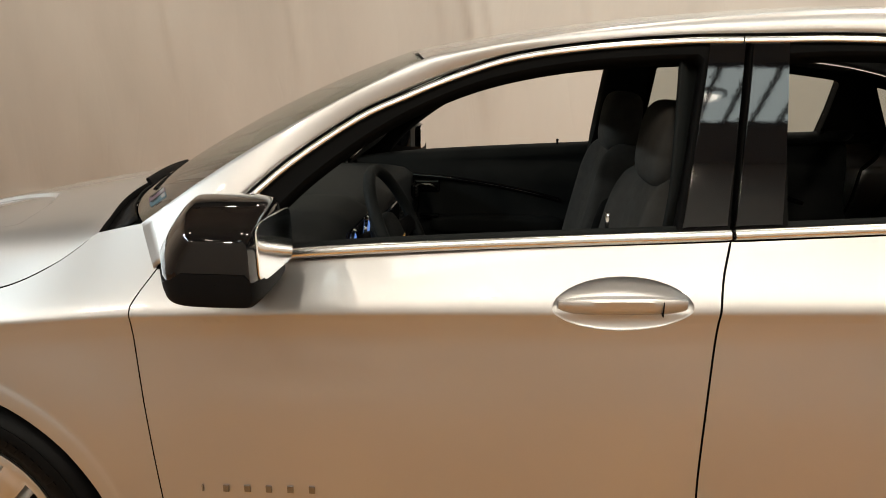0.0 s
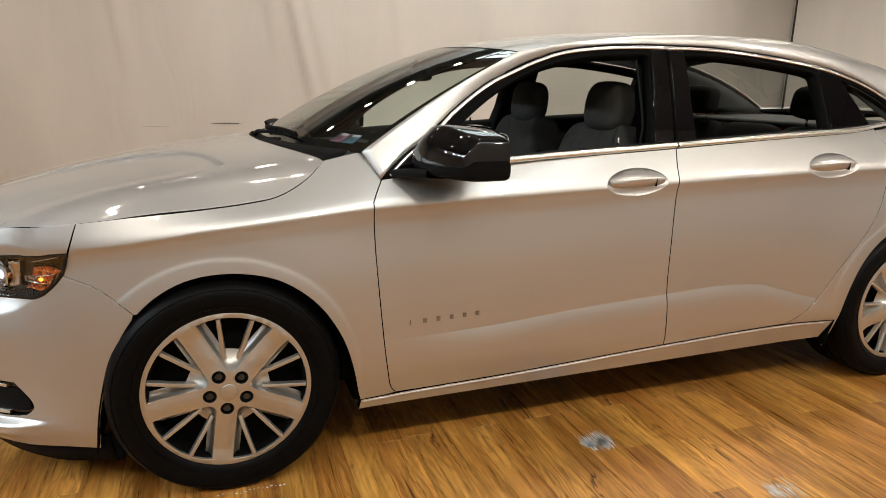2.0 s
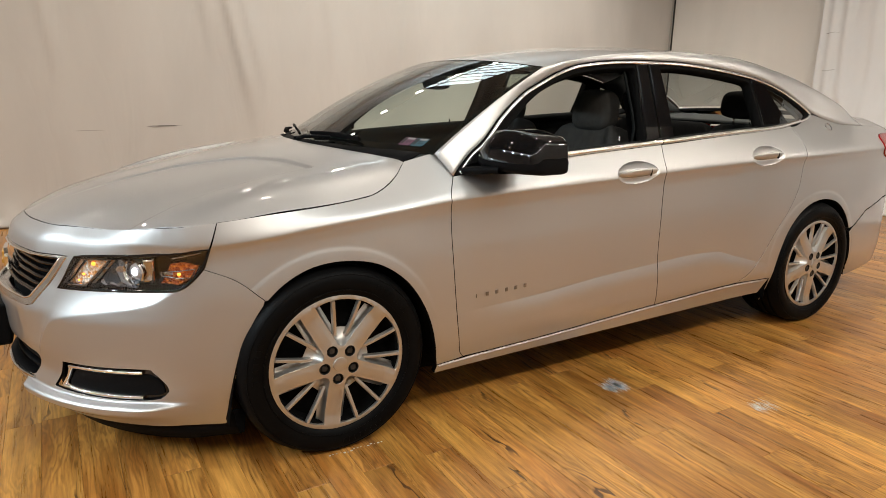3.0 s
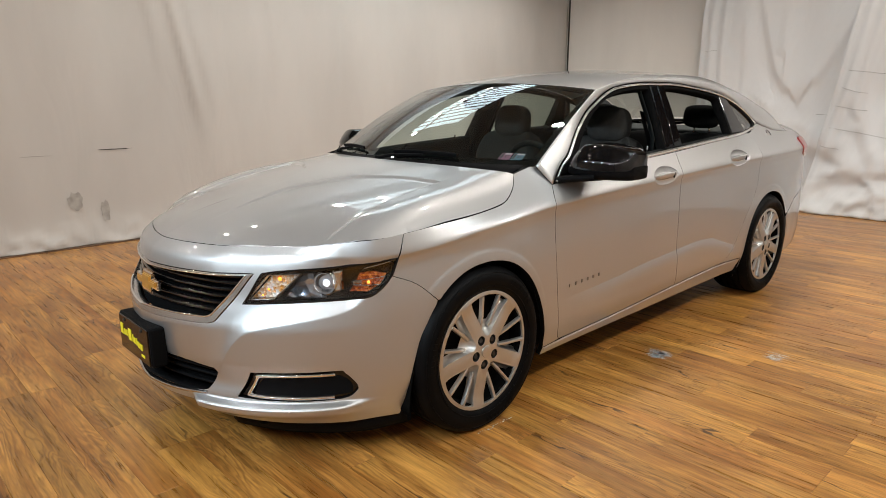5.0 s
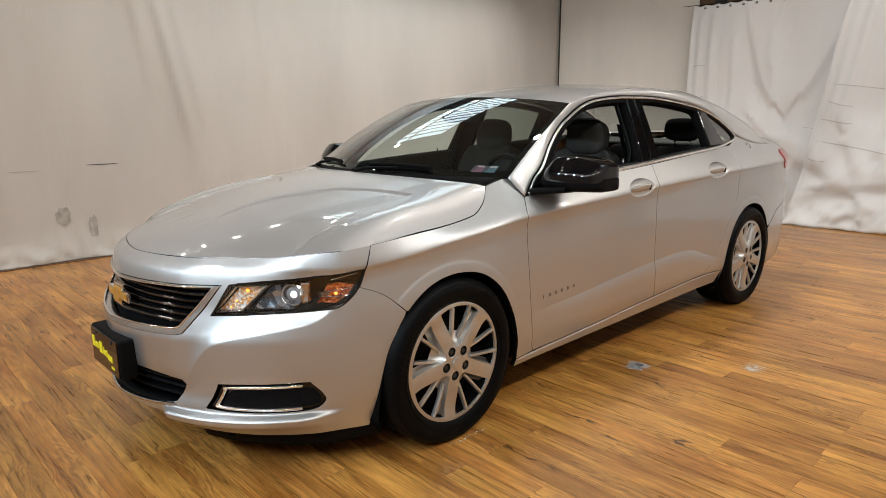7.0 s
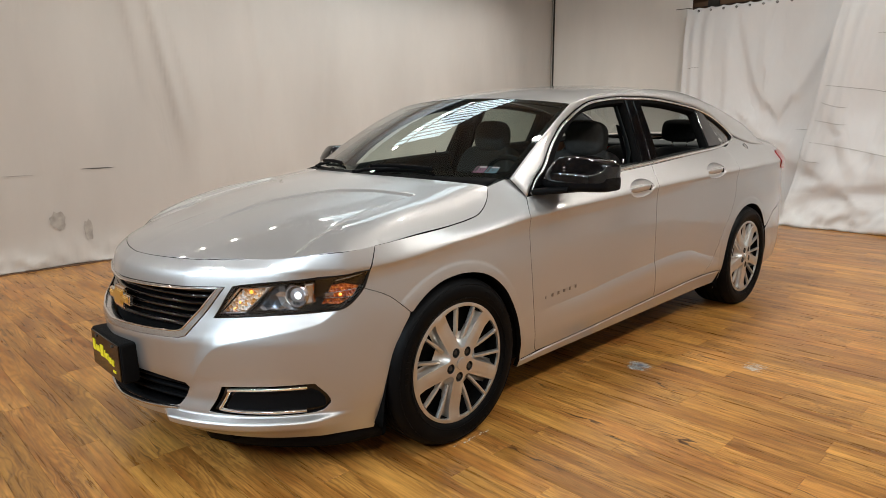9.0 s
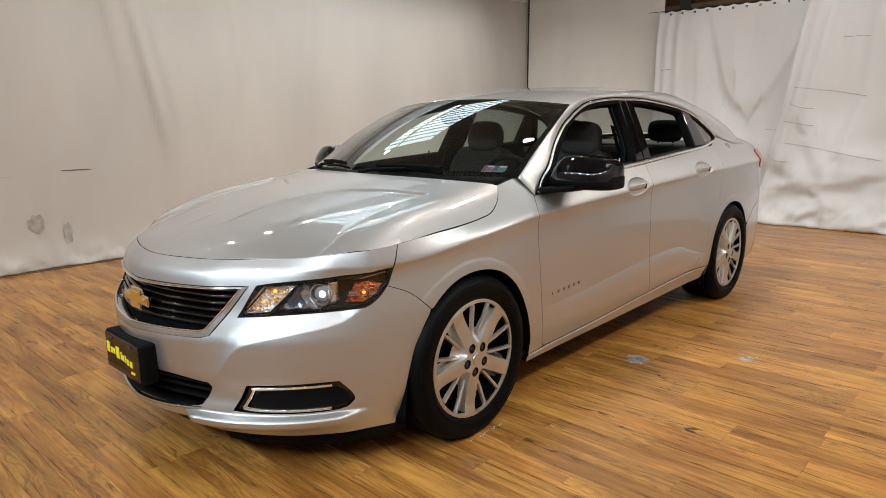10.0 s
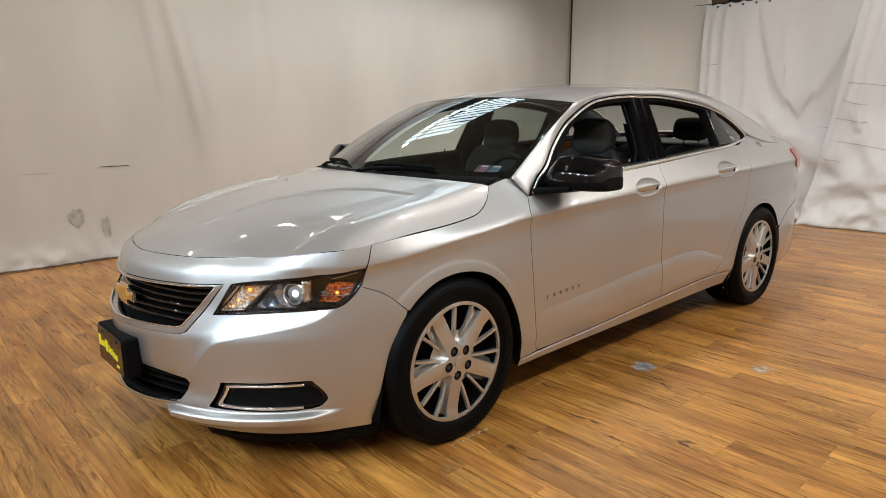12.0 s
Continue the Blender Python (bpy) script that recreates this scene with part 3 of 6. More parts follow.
def front(q, z):
    """The nose: q runs from 0 at the middle to 1 at the flank (negative on the other side), z is the height."""
    th = math.radians(90 * (1 - abs(q)))
    u = math.sin(th) ** (2 / 3)
    # the middle comes to a soft keel, broader towards the hood
    v = ease(.68, .77, z)
    x = NOSE_X - nose_depth(q, z) * u - .022 * (1 - v) * max(1 - abs(q) / .20, 0) - .030 * v * max(1 - abs(q) / .30, 0)
    y = section(max(x, -1.9), z) * math.cos(th) ** (2 / 2.1)
    y += flare(x, z, 0.0) * ease(.3, .6, abs(q))
    # a ledge runs under the headlamp; above it the skin lies further in
    aq = abs(q)
    k = .025 * ledge_rise((z - LEDGE(aq)) / .058) * ease(.25, .37, aq) * ease(.74, .65, aq)
    # below, a broad lip stands out
    k -= .036 * ease(.272, .252, z) * ease(.185, .24, aq) * ease(.77, .60, aq)
    x, y = x + k * math.sin(th), y - k * math.cos(th)
    if aq > .62:
        # run flush into the flank
        y += (section(x, z) * taper(x) + flare(x, z, 0.0) - y) * ease(.62, .745, aq)
    return (x, -y if q >= 0 else y, z)


def q_of_x(x, z):
    q = .7
    for _ in range(30):
        u = min(max((NOSE_X - x) / nose_depth(q, z), 0), 1)
        q = .5 * q + .5 * (1 - math.degrees(math.asin(u ** 1.5)) / 90)
    return q


def q_of_y(y):
    return 1 - math.degrees(math.acos(min(abs(y) / .85, 1) ** 1.05)) / 90


def glass_y(x, z):
    return .78 - .487 * (z - 1.04) - .05 * (max(x - .9, 0) / .6) ** 2 - .020 * ease(-.70, -.93, x)


def upper(x, z, near=1):
    """The side of the cabin."""
    return (x, -near * glass_y(x, z), z)


HOODLINE = spline((-2.4, .76), (-2.305, .806), (-2.2, .853), (-2.1, .885), (-1.95, .925), (-1.8, .957), (-1.5, 1.008), (-1.2, 1.048), (-1.0, 1.072))


HOOD_EDGE_AT = ((.776, .862), (.715, .852), (.618, .838), (.53, .828), (.443, .819), (.35, .815), (.274, .812), (.1, .8065), (0, .805))
HOOD_SEAM_AT = ((-1.785, .862), (-1.65, .874), (-1.48, .886), (-1.32, .901), (-1.235, .918), (-1.153, .959), (-1.09, 1.011))


def hood_plain(x, y):
    soft = .03 * math.log1p(math.exp(min((abs(y) - .73) / .03, 40)))
    return HOODLINE(x) - .05 * (y / .72) ** 2 * ease(-2.45, -1.9, x) ** .5 - .75 * soft


# the hood is eased so that it meets the nose and the fenders flush
nose_pts = [front(q, z) for q, z in HOOD_EDGE_AT[::-1]]
HOOD_NOSE = spline(*[(-p[1] + .0001 * i, p[0]) for i, p in enumerate(nose_pts)], (.95, -1.6))
FRONT_EASE = spline(*[(-p[1] + .0001 * i, p[2] - hood_plain(p[0], p[1])) for i, p in enumerate(nose_pts)])
seam_pts = [side(x, z) for x, z in HOOD_SEAM_AT]
SEAM_EASE = spline(*[(p[0], p[2] - hood_plain(p[0], p[1])) for p in seam_pts])


CREASE_IN = spline((-2.3, .10), (-2.1, .085), (-1.81, .072), (-1.68, .125), (-1.55, .207), (-1.46, .30))
CREASE_OUT = spline((-2.3, .68), (-1.98, .645), (-1.825, .616), (-1.633, .594), (-1.4, .588))
CREASE_END = spline((0, -1.57), (.24, -1.515), (.385, -1.442), (.573, -1.386), (.75, -1.35))


def hood_z(x, y):
    y = abs(y)
    z = hood_plain(x, y)
    near_nose = math.exp(-max(x - HOOD_NOSE(y), 0) / .16)
    z += FRONT_EASE(y) * near_nose + SEAM_EASE(x) * ease(.55, .80, y) * (1 - near_nose)
    # on either side a shallow panel lies between an inner and an outer crease, closed towards the glass
    a, b, c = CREASE_IN(x), CREASE_OUT(x), CREASE_END(y)
    return z - .0100 * ease(a - .004, a + .020, y) * ease(b + .004, b - .022, y) * ease(c + .003, c - .022, x) * ease(-2.2, -1.8, x)


def hood(x, y):
    return (x, y, hood_z(x, y))


ROOFLINE = spline((-.6, 1.37), (-.42, 1.413), (-.05, 1.465), (.2, 1.486), (.5, 1.498), (.8, 1.493), (1.1, 1.463), (1.4, 1.40))


def roof(x, y):
    return (x, y, ROOFLINE(x) - .13 * y * y)


# ---------------------------------------------------------------- the room
X0, X1, Y0, Y1 = -6.6, 5.62, -4.1, 3.95


def backdrop(name, fn, us, vs, mat, label, category, parent=None, kind="structure"):
    """A hanging sheet: fn(u, v) gives its point, the back is a second skin."""
    rows = [[fn(u, v) for u in us] for v in vs]
    ob = loft(name, rows, mat, parent, "", thick=.004)
    return tagged(ob, label, category, kind=kind)


def wave(*terms):
    return lambda s: sum(a * math.sin(k * s + p) for a, k, p in terms)


def smoothnoise(x, y, z=0.0):
    return noise.noise(Vector((x, y, z)))


# where slack folds start at the top, how they lean, their upper and lower end and depth
SLACK = [(-.72, .20, 2.5, .75, .030), (-.50, .22, 2.2, 1.0, .020), (-.95, .16, 2.7, 1.35, .016), (.35, .10, 2.6, 1.2, .012), (-2.25, .12, 2.6, 1.0, .016), (1.35, -.08, 2.6, 1.1, .014), (-3.4, .12, 2.6, 1.0, .016)]


def back_sheet(u, v):
    # stretched tight, with long slack folds that run down from the top and a ruffled foot
    fold = .026 * smoothnoise(u * 1.1 + .35 * v, v * .22, 3.1) + .010 * smoothnoise(u * 3.0 + .8 * v, v * .5, 7.7)
    # sharp slack ridges falling aslant
    for x0, lean, top, low, d in SLACK:
        w = u - (x0 + lean * (top - v))
        if abs(w) < .4 and low < v < top + .6:
            fold += d * math.exp(-(w / (.035 if w < 0 else .10)) ** 2) * ease(low, low + .7, v) * ease(top + .6, top - .1, v)
    foot = ease(.30, .0, v) * (.030 + .034 * smoothnoise(u * 6, v * 9, 1.7) + .020 * smoothnoise(u * 17, v * 14, 5.2))
    return (u, Y1 - .03 - fold * 1.2 - foot, v)


us = np.arange(X0 + .1, X1 - .05, .03)
vs = [.012, .022, .04, .07, .10, .14, .18, .23, .28] + list(np.arange(.36, 3.45, .1))
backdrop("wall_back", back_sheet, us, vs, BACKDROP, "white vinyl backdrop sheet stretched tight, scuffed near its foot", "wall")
# the upper strip of sheet, hung over the lower one
def upper_strip(u, v):
    return (u, Y1 - .055 - .012 * smoothnoise(u * .9, v, 9) , v + .02 * (u - 2))


backdrop("wall_back_strip", upper_strip, np.arange(-3, X1 - .06, .15), [2.98, 3.1, 3.3, 3.5, 3.6], CURTAIN, "narrow overlapping strip of white vinyl sheet", "wall")
tagged(box("wall_back_frame", (X0, Y1 + .02, 0), (X1 + .1, Y1 + .12, 3.3), PALE, bevel=0), "plain board behind the backdrop sheet", "wall", kind="structure")
tagged(box("wall_far", (X0, 5.4, 0), (X1 + .1, 5.55, CEILING + .4), PALE, bevel=0), "plain far wall under the roof", "wall", kind="structure")
tagged(box("wall_west", (X0 - .1, Y0 - .1, 0), (X0, 5.55, CEILING + .4), PALE, bevel=0), "plain white side wall", "wall", kind="structure")
tagged(box("wall_south", (X0, Y0 - .1, 0), (X1 + 1.2, Y0, CEILING + .4), PALE, bevel=0), "plain white wall", "wall", kind="structure")
tagged(box("wall_east", (X1 + .9, Y0, 0), (X1 + 1.0, 5.55, CEILING + .4), BEAM, bevel=0), "brown timber wall behind the hung curtains", "wall", kind="structure")
tagged(box("ceiling", (X0 - .1, Y0 - .1, CEILING), (X1 + 1.2, 5.55, CEILING + .12), CEILMAT, bevel=0), "dark grey ceiling with round downlights", "ceiling", kind="structure")
# a brown strip paints the dark of the gap below the sheet
tagged(box("trim_foot_gap", (X0 + .1, Y1 - .078, 0), (X1 - .1, Y1 - .03, .008), BEAM, bevel=0), "thin dark strip drawn for the shaded gap under the backdrop", "trim", kind="structure")
# scuffs and tears on the backdrop
def mark(name, x, z, w, h, mat, label, seed):
    rng = random.Random(seed)
    k = 22
    verts = []
    for i in range(k):
        a = 2 * math.pi * i / k
        r = .8 + .35 * rng.random()
        u, v = x + math.cos(a) * w / 2 * r, z + math.sin(a) * h / 2 * r
        verts.append((u, back_sheet(u, v)[1] - .0055, v))
    ob = part(name, verts, [tuple(range(k))], mat)
    return tagged(ob, label, "stain", kind="structure")


mark("trim_scuff", -1.637, .42, .13, .17, GRIME, "grey round scuff on the backdrop", 3)
mark("trim_scuff", -1.40, .30, .075, .20, GRIME, "faint grey scuff on the backdrop", 5)
mark("trim_tear", -1.27, .862, .30, .010, TAPEDARK, "thin dark scratch on the backdrop", 8)
mark("trim_tear", -1.90, .832, .26, .007, GRIME, "thin grey scratch on the backdrop", 9)

# right-hand wall: one flat sheet next to the corner, then slack curtains on a wire
def flat_sheet(u, v):
    return (X1 - .09 - .012 * smoothnoise(u * 1.3, v * .3, 4) - .008 * smoothnoise(u * 4, v * .6, 8), u, v)


backdrop("wall_east_sheet", flat_sheet, np.arange(1.62, Y1 - .05, .06), [.004, .05, .1, .2, .4] + list(np.arange(.6, 3.3, .15)), SHEETLIT,
         "flat white vinyl sheet beside the room corner", "wall")
box("trim_corner", (X1 - .10, Y1 - .10, 0), (X1 - .075, Y1 - .07, 3.4), DARKGAP, bevel=.003)
tagged(bpy.data.objects["trim_corner"], "thin dark gap in the room corner", "trim", kind="structure")


def ridge(d, v, line):
    """How near a point of a sheet lies to a fold line: steep on one side, long on the other."""
    best = 0.0
    for (d0, v0), (d1, v1) in zip(line, line[1:]):
        e0, e1 = d1 - d0, v1 - v0
        n2 = e0 * e0 + e1 * e1
        t = min(max(((d - d0) * e0 + (v - v0) * e1) / n2, 0), 1)
        a, b = d - d0 - t * e0, v - v0 - t * e1
        r = math.hypot(a, b)
        across = (a * e1 - b * e0) / n2 ** .5
        best = max(best, math.exp(-(r / (.075 if across > 0 else .24)) ** 2))
    return best


# fold lines of the two curtains: metres from the first edge and height, then their depth
FOLDS_A = [(((.54, 2.60), (.60, 1.7), (.60, .9)), .045), (((.74, 2.55), (.82, 2.2), (.97, 1.66), (1.10, 1.46)), .055), (((1.02, 2.6), (1.04, 1.9)), .030),
           (((1.42, 1.55), (1.64, 1.95), (1.86, 2.5)), .040), (((2.0, 2.5), (1.86, 1.6), (1.66, .8)), .050), (((.95, 1.15), (1.40, .80), (1.9, .55)), .040), (((.30, 2.6), (.34, 1.2)), .040), (((.12, 2.6), (.15, .9)), .035)]
FOLDS_B = [(((.24, 2.6), (.20, 1.7), (.08, .95)), .045), (((.06, .78), (.42, .48), (.85, .56)), .070), (((.36, 1.0), (.62, .62), (.66, .28)), .050), (((.72, 2.65), (.78, 1.5), (.70, .9)), .045),
           (((1.2, 2.6), (1.3, 1.2)), .045), (((1.9, 2.6), (1.7, 1.3)), .05), (((2.6, 2.6), (2.6, 1.2)), .05)]


def hung(name, y_a, y_b, top, depth, seed, lean, label, folds):
    """A slack vinyl curtain: tight pleats by its first edge, then broad swags, with a ruffled foot."""
    rng = random.Random(seed)
    ph = [rng.random() * 6.28 for _ in range(6)]

    def fn(u, v):
        s = u * (y_b - y_a)
        d = abs(s)
        y = y_a + s + lean * (1 - v / top) * (1 - u)
        f = .022 * math.sin(40 * d + 2 * smoothnoise(d * 2, v * .6, ph[1]) + ph[0]) * math.exp(-(d / .40) ** 2) * (.35 + .65 * v / top)
        f += .085 * smoothnoise(d * .95, v * .55, ph[2]) + .016 * smoothnoise(d * 3.2, v * 1.7, ph[3])
        f += sum(k * ridge(d, v, line) for line, k in folds)
        # angular slack lower down
        f += .030 * (1 - 2.2 * abs(smoothnoise(d * 1.5 - v * .9, v * 1.5 + d * .3, ph[5]))) * ease(1.7, .6, v)
        f += .014 * (1 - 2.2 * abs(smoothnoise(d * 3.4 + v * 1.1, v * 3.0, ph[4]))) * ease(1.6, .4, v)
        foot = ease(.42, 0, v) * (.05 + .06 * (1 - 2 * abs(smoothnoise(s * 3.0, v * 4, ph[4]))) + .03 * (1 - 2 * abs(smoothnoise(s * 8, v * 7, ph[0]))))
        pin = .018 * abs(math.sin(math.pi * d / .16)) * ease(top - .25, top, v)
        return (depth - f * ease(top + .1, top - .5, v) - foot, y, v - pin)
    us = np.linspace(0, 1, 150)
    vs = np.concatenate([np.linspace(.006, .45, 16), np.linspace(.5, top, 60)])
    ob = loft(name, [[fn(u, v) for u in us] for v in vs], CURTAIN, None, "", thick=.004)
    tagged(ob, label, "curtain", group="hung vinyl curtains")
    for i in range(1, int(abs(y_b - y_a) / .16)):
        u = i * .16 / abs(y_b - y_a)
        x, y, z = fn(u, top - .045)
        lathe("grommet", [(.006, -.006), (.014, -.006), (.014, .002), (.006, .002)], STEEL, ob, steps=10,
              m=Matrix.Translation((x - .006, y, z)) @ pose(0, 0, 0, 0, 0, 90))
    return ob, fn


curtain_a, fn_a = hung("curtain", 1.63, -.62, 2.66, 5.40, 4, 0, "slack white vinyl curtain hung by grommets, creased", FOLDS_A)
curtain_b, fn_b = hung("curtain", -.28, -3.9, 2.72, 5.20, 11, .458, "second white vinyl curtain, crease lines, foot crumpled on the floor", FOLDS_B)
tagged(box("trim_beam", (5.56, -4.0, 2.86), (5.70, 1.75, 3.02), BEAM), "brown timber beam above the curtains", "beam", kind="structure")
tagged(box("trim_beam", (5.62, -4.0, 2.70), (5.70, 1.75, 2.76), BEAM), "thin brown batten above the curtains", "beam", kind="structure")
tagged(box("trim_post", (5.60, 1.30, 0), (5.72, 1.45, 3.4), DARKGAP), "dark post behind the curtain", "post", kind="structure")
tube("curtain_wire", [(5.42, 1.8, 2.67), (5.41, .6, 2.655), (5.40, -.5, 2.66)], .004, STEEL)
tagged(bpy.data.objects["curtain_wire"], "thin steel wire holding the curtain", "wire")


def crease(fn, u0, u1, v0, v1, seed):
    rng = random.Random(seed)
    pts = []
    for i in range(16):
        t = i / 15
        x, y, z = fn(u0 + (u1 - u0) * t, v0 + (v1 - v0) * t + .006 * math.sin(5 * t + seed) + .004 * rng.random())
        pts.append((x - .006, y, z))
    # a thin dark strip paints the shade that lies in the crease
    ob = sweep("trim_crease", pts, (-1, 0, 0), .0026, .0012, TAPEDARK)
    tagged(ob, "dark strip drawn as the shade of a curtain crease", "crease", kind="structure")


for k, (u0, u1, v0, v1) in enumerate([(.02, .30, .98, .80), (.015, .10, 1.22, 1.18), (.02, .09, 1.42, 1.36), (.01, .06, .78, .74), (.12, .19, 2.15, 2.13), (.02, .22, 1.62, 1.50)]):
    crease(fn_b, u0, u1, v0, v1, k)
for k, (u0, u1, v0, v1) in enumerate([(.74, .86, .80, .83), (.66, .84, 1.12, 1.13), (.04, .10, 1.5, 1.5), (.03, .10, 1.9, 1.9)]):
    crease(fn_a, u0, u1, v0, v1, k + 20)

# downlights; the added washers and the curtain fill get bodies too
for at, aim, watts, wide in LAMP_XY:
    body = lathe("ceiling_light", [(.001, .03), (.14, .03), (.14, .0), (.130, -.012), (.118, .0), (.115, .02)], WHITE, steps=24)
    body.matrix_world = look(at, aim) @ Matrix.Translation((0, 0, .022)) @ pose(0, 0, 0, 90)
    if at[2] < CEILING - .1:
        p = Vector((0, .03, 0))
        tube("bracket", [p, body.matrix_world.inverted() @ Vector((at[0], at[1], CEILING))], .012, STEEL, body)
    tagged(body, "round white downlight out of view, lit", "light", group="ceiling downlights")

rail_bar = box("track_rail", (-5.4, 2.885, 3.62), (4.6, 2.915, 3.65), STEEL, bevel=.003)
tagged(rail_bar, "long dark lighting track hung before the backdrop", "lighting track")
for x in (-5.2, -2.8, -.4, 2.0, 4.4):
    tube("hanger", [(x, 2.9, 3.65), (x, 2.9, CEILING)], .006, STEEL, rail_bar)
for (lx, ly, lz), aim, watts, wide in TRACK_XY:
    spot = lathe("track_light", [(.001, .10), (.045, .10), (.062, .02), (.064, -.004), (.058, -.004), (.056, .02)], STEEL, steps=20)
    spot.matrix_world = Matrix.Translation((lx, ly, lz + .008)) @ pose(0, 0, 0, 90)
    tagged(spot, "small dark track spotlight, lit", "light", group="track spotlights")

# skylights in the ceiling, each with a louvre below it
for k, (a, b, c, d, watts) in enumerate(SKYLIGHTS):
    z0, z1 = CEILING - .03, CEILING
    win = box("window_%d" % (k + 1), (a - .02, c - .02, z0), (b + .02, c + .02, z1), STEEL, bevel=.003)
    tagged(win, "bright skylight opening with thin slats", "skylight", kind="structure")
    box("window_frame", (a - .02, d - .02, z0), (b + .02, d + .02, z1), STEEL, win, bevel=.003)
    for x in (a, b):
        box("window_frame", (x - .02, c + .02, z0), (x + .02, d - .02, z1), STEEL, win, bevel=.003)
    for i in range(int((b - a) / .2) - 1):
        x = a + .18 + i * .20
        box("skylight_slat", (x, c, CEILING - .09), (x + .03, d, CEILING - .05), STEEL, win, bevel=.002)


# ---------------------------------------------------------------- the car
car = tagged(empty("car"), "silver four-door sedan with black mirrors, parked on the oak floor", "car")
WHEEL_X, WHEEL_Y, WHEEL_Z = 1.4185, .878, .338

# seams along the flank, as (x, z)
DOOR_FRONT = curve((-.922, .957), (-.955, .902), (-.960, .87), (-.955, .72), (-.934, .454), (-.917, .31), (-.906, .265), (-.889, .243), n=6)
DOOR_MID = curve((.200, 1.036), (.178, .95), (.171, .81), (.166, .60), (.169, .487), (.179, .288), n=6)
DOOR_REAR = curve((1.245, 1.093), (1.260, 1.01), (1.228, .93), (1.203, .79), (1.14, .67), (1.052, .560), (.940, .412), (.86, .347), (.78, .309), n=6)
SILL = spline((-1.03, .233), (-.89, .240), (-.52, .252), (.18, .288), (.8, .308), (1.1, .30))
ARCH = curve((-1.012, .233), (-1.045, .40), (-1.09, .51), (-1.16, .605), (-1.26, .675), (-1.38, .703), (-1.50, .694), (-1.60, .646), (-1.68, .563), (-1.735, .45), (-1.775, .30), (-1.793, .165), n=5)
HOOD_SEAM = curve(*HOOD_SEAM_AT, n=6)
LAMP_BACK = curve((-1.839, .718), (-1.825, .75), (-1.812, .779), n=4)


def both(make):
    """The same panel on the two flanks."""
    for near in (1, -1):
        make(near)


FOLDS = [[Vector((x, LOWLINE(x) + d)) for x in np.linspace(-1.0, 1.1, 90)] for d in (.008, .002, -.002, -.006, -.010, -.014, -.020)] + \
    [[Vector((x, SHOULDER(x) + d)) for x in np.linspace(-1.85, 2.3, 160)] for d in (-.045, -.026, -.010, 0, .010, .022)] + \
    [[Vector((c + r * math.cos(a), .345 + r * math.sin(a))) for a in np.linspace(-.1, math.pi + .1, 90)] for c in (-1.4185, 1.4185) for r in (.417, .411, .405, .399, .393)]


def flank_panel(name, outline, near, mat=PAINT, label="", **kw):
    return patch(name, lambda x, z: side(x, z, near), outline, mat, car, label, **{"step": .026, "edge": .25, "creases": FOLDS, **kw})


def scoop(x, z, length=.254, n=36):
    """Outline of a door handle's bowl: a lens with soft tips."""
    out = []
    for i in range(n):
        a = 2 * math.pi * i / n
        out.append(Vector((x + math.cos(a) * length / 2, z + .004 * math.cos(a) + math.copysign(abs(math.sin(a)) ** 1.12, math.sin(a)) * (.050 if math.sin(a) > 0 else .045))))
    return out


HANDLES = ((0.0, .922), (.925, .958))


def sill_line(a, b, n=12):
    return [Vector((a + (b - a) * i / n, SILL(a + (b - a) * i / n))) for i in range(n + 1)]


arch_cut = [p for p in ARCH if p[0] > -1.6635 or p[1] > .60]
FENDER = HOOD_SEAM + [Vector((-.961, 1.039))] + DOOR_FRONT + sill_line(-.889, -1.010, 3)[1:] + arch_cut[1:] + \
    curve((-1.66, .60), (-1.743, .673), (-1.839, .717), n=4) + LAMP_BACK[1:]


def belt_line(a, b, lift=0.0, n=14):
    return [Vector((a + (b - a) * i / n, BELT(a + (b - a) * i / n) + lift)) for i in range(n + 1)]


FRONT_DOOR = DOOR_FRONT[::-1] + belt_line(-.922, .200)[1:] + DOOR_MID[1:] + sill_line(.179, -.889)[1:-1]
REAR_DOOR = DOOR_MID[::-1] + belt_line(.200, 1.245)[1:] + DOOR_REAR[1:] + sill_line(.78, .179)[1:-1]
REAR_ARCH = [Vector((p[0] + 2 * WHEEL_X, p[1])) for p in ARCH]       # from behind the wheel to in front of it
QUARTER_TOP = curve((1.245, 1.093), (1.32, 1.101), (1.42, 1.125), (1.53, 1.150), (1.60, 1.134), (1.70, 1.107), (1.80, 1.095), (1.95, 1.087), (2.2, 1.072), (2.42, 1.05), n=5)
rear_lower = [p for p in REAR_ARCH if p[0] < 1.72 or p[1] > .55]
QUARTER = DOOR_REAR[::-1] + QUARTER_TOP[1:] + curve((2.42, 1.030), (2.36, 1.030), (2.11, 1.036), (2.07, .98), (2.12, .905), (2.42, .89), n=3) + \
    [Vector((2.42, .66)), Vector((2.2, .655)), Vector((1.95, .60)), Vector((1.80, .515))] + [p for p in REAR_ARCH if p[1] > .50 or p[0] < 1.3] + sill_line(1.05, .78, 4)[:-1]
TAIL_LAMP = curve((2.42, 1.030), (2.36, 1.030), (2.11, 1.036), (2.07, .98), (2.12, .905), (2.42, .89), n=3)
REAR_CORNER = [Vector((1.795, .505)), Vector((1.95, .595)), Vector((2.2, .65)), Vector((2.42, .655)), Vector((2.42, .24)), Vector((1.85, .20))] + \
    [p for p in REAR_ARCH if p[0] > 1.7 and p[1] < .50]
ROCKER = [Vector((-1.016, .192)), Vector((.0, .205)), Vector((1.0, .217)), Vector((1.045, .30))] + sill_line(1.04, -1.010)


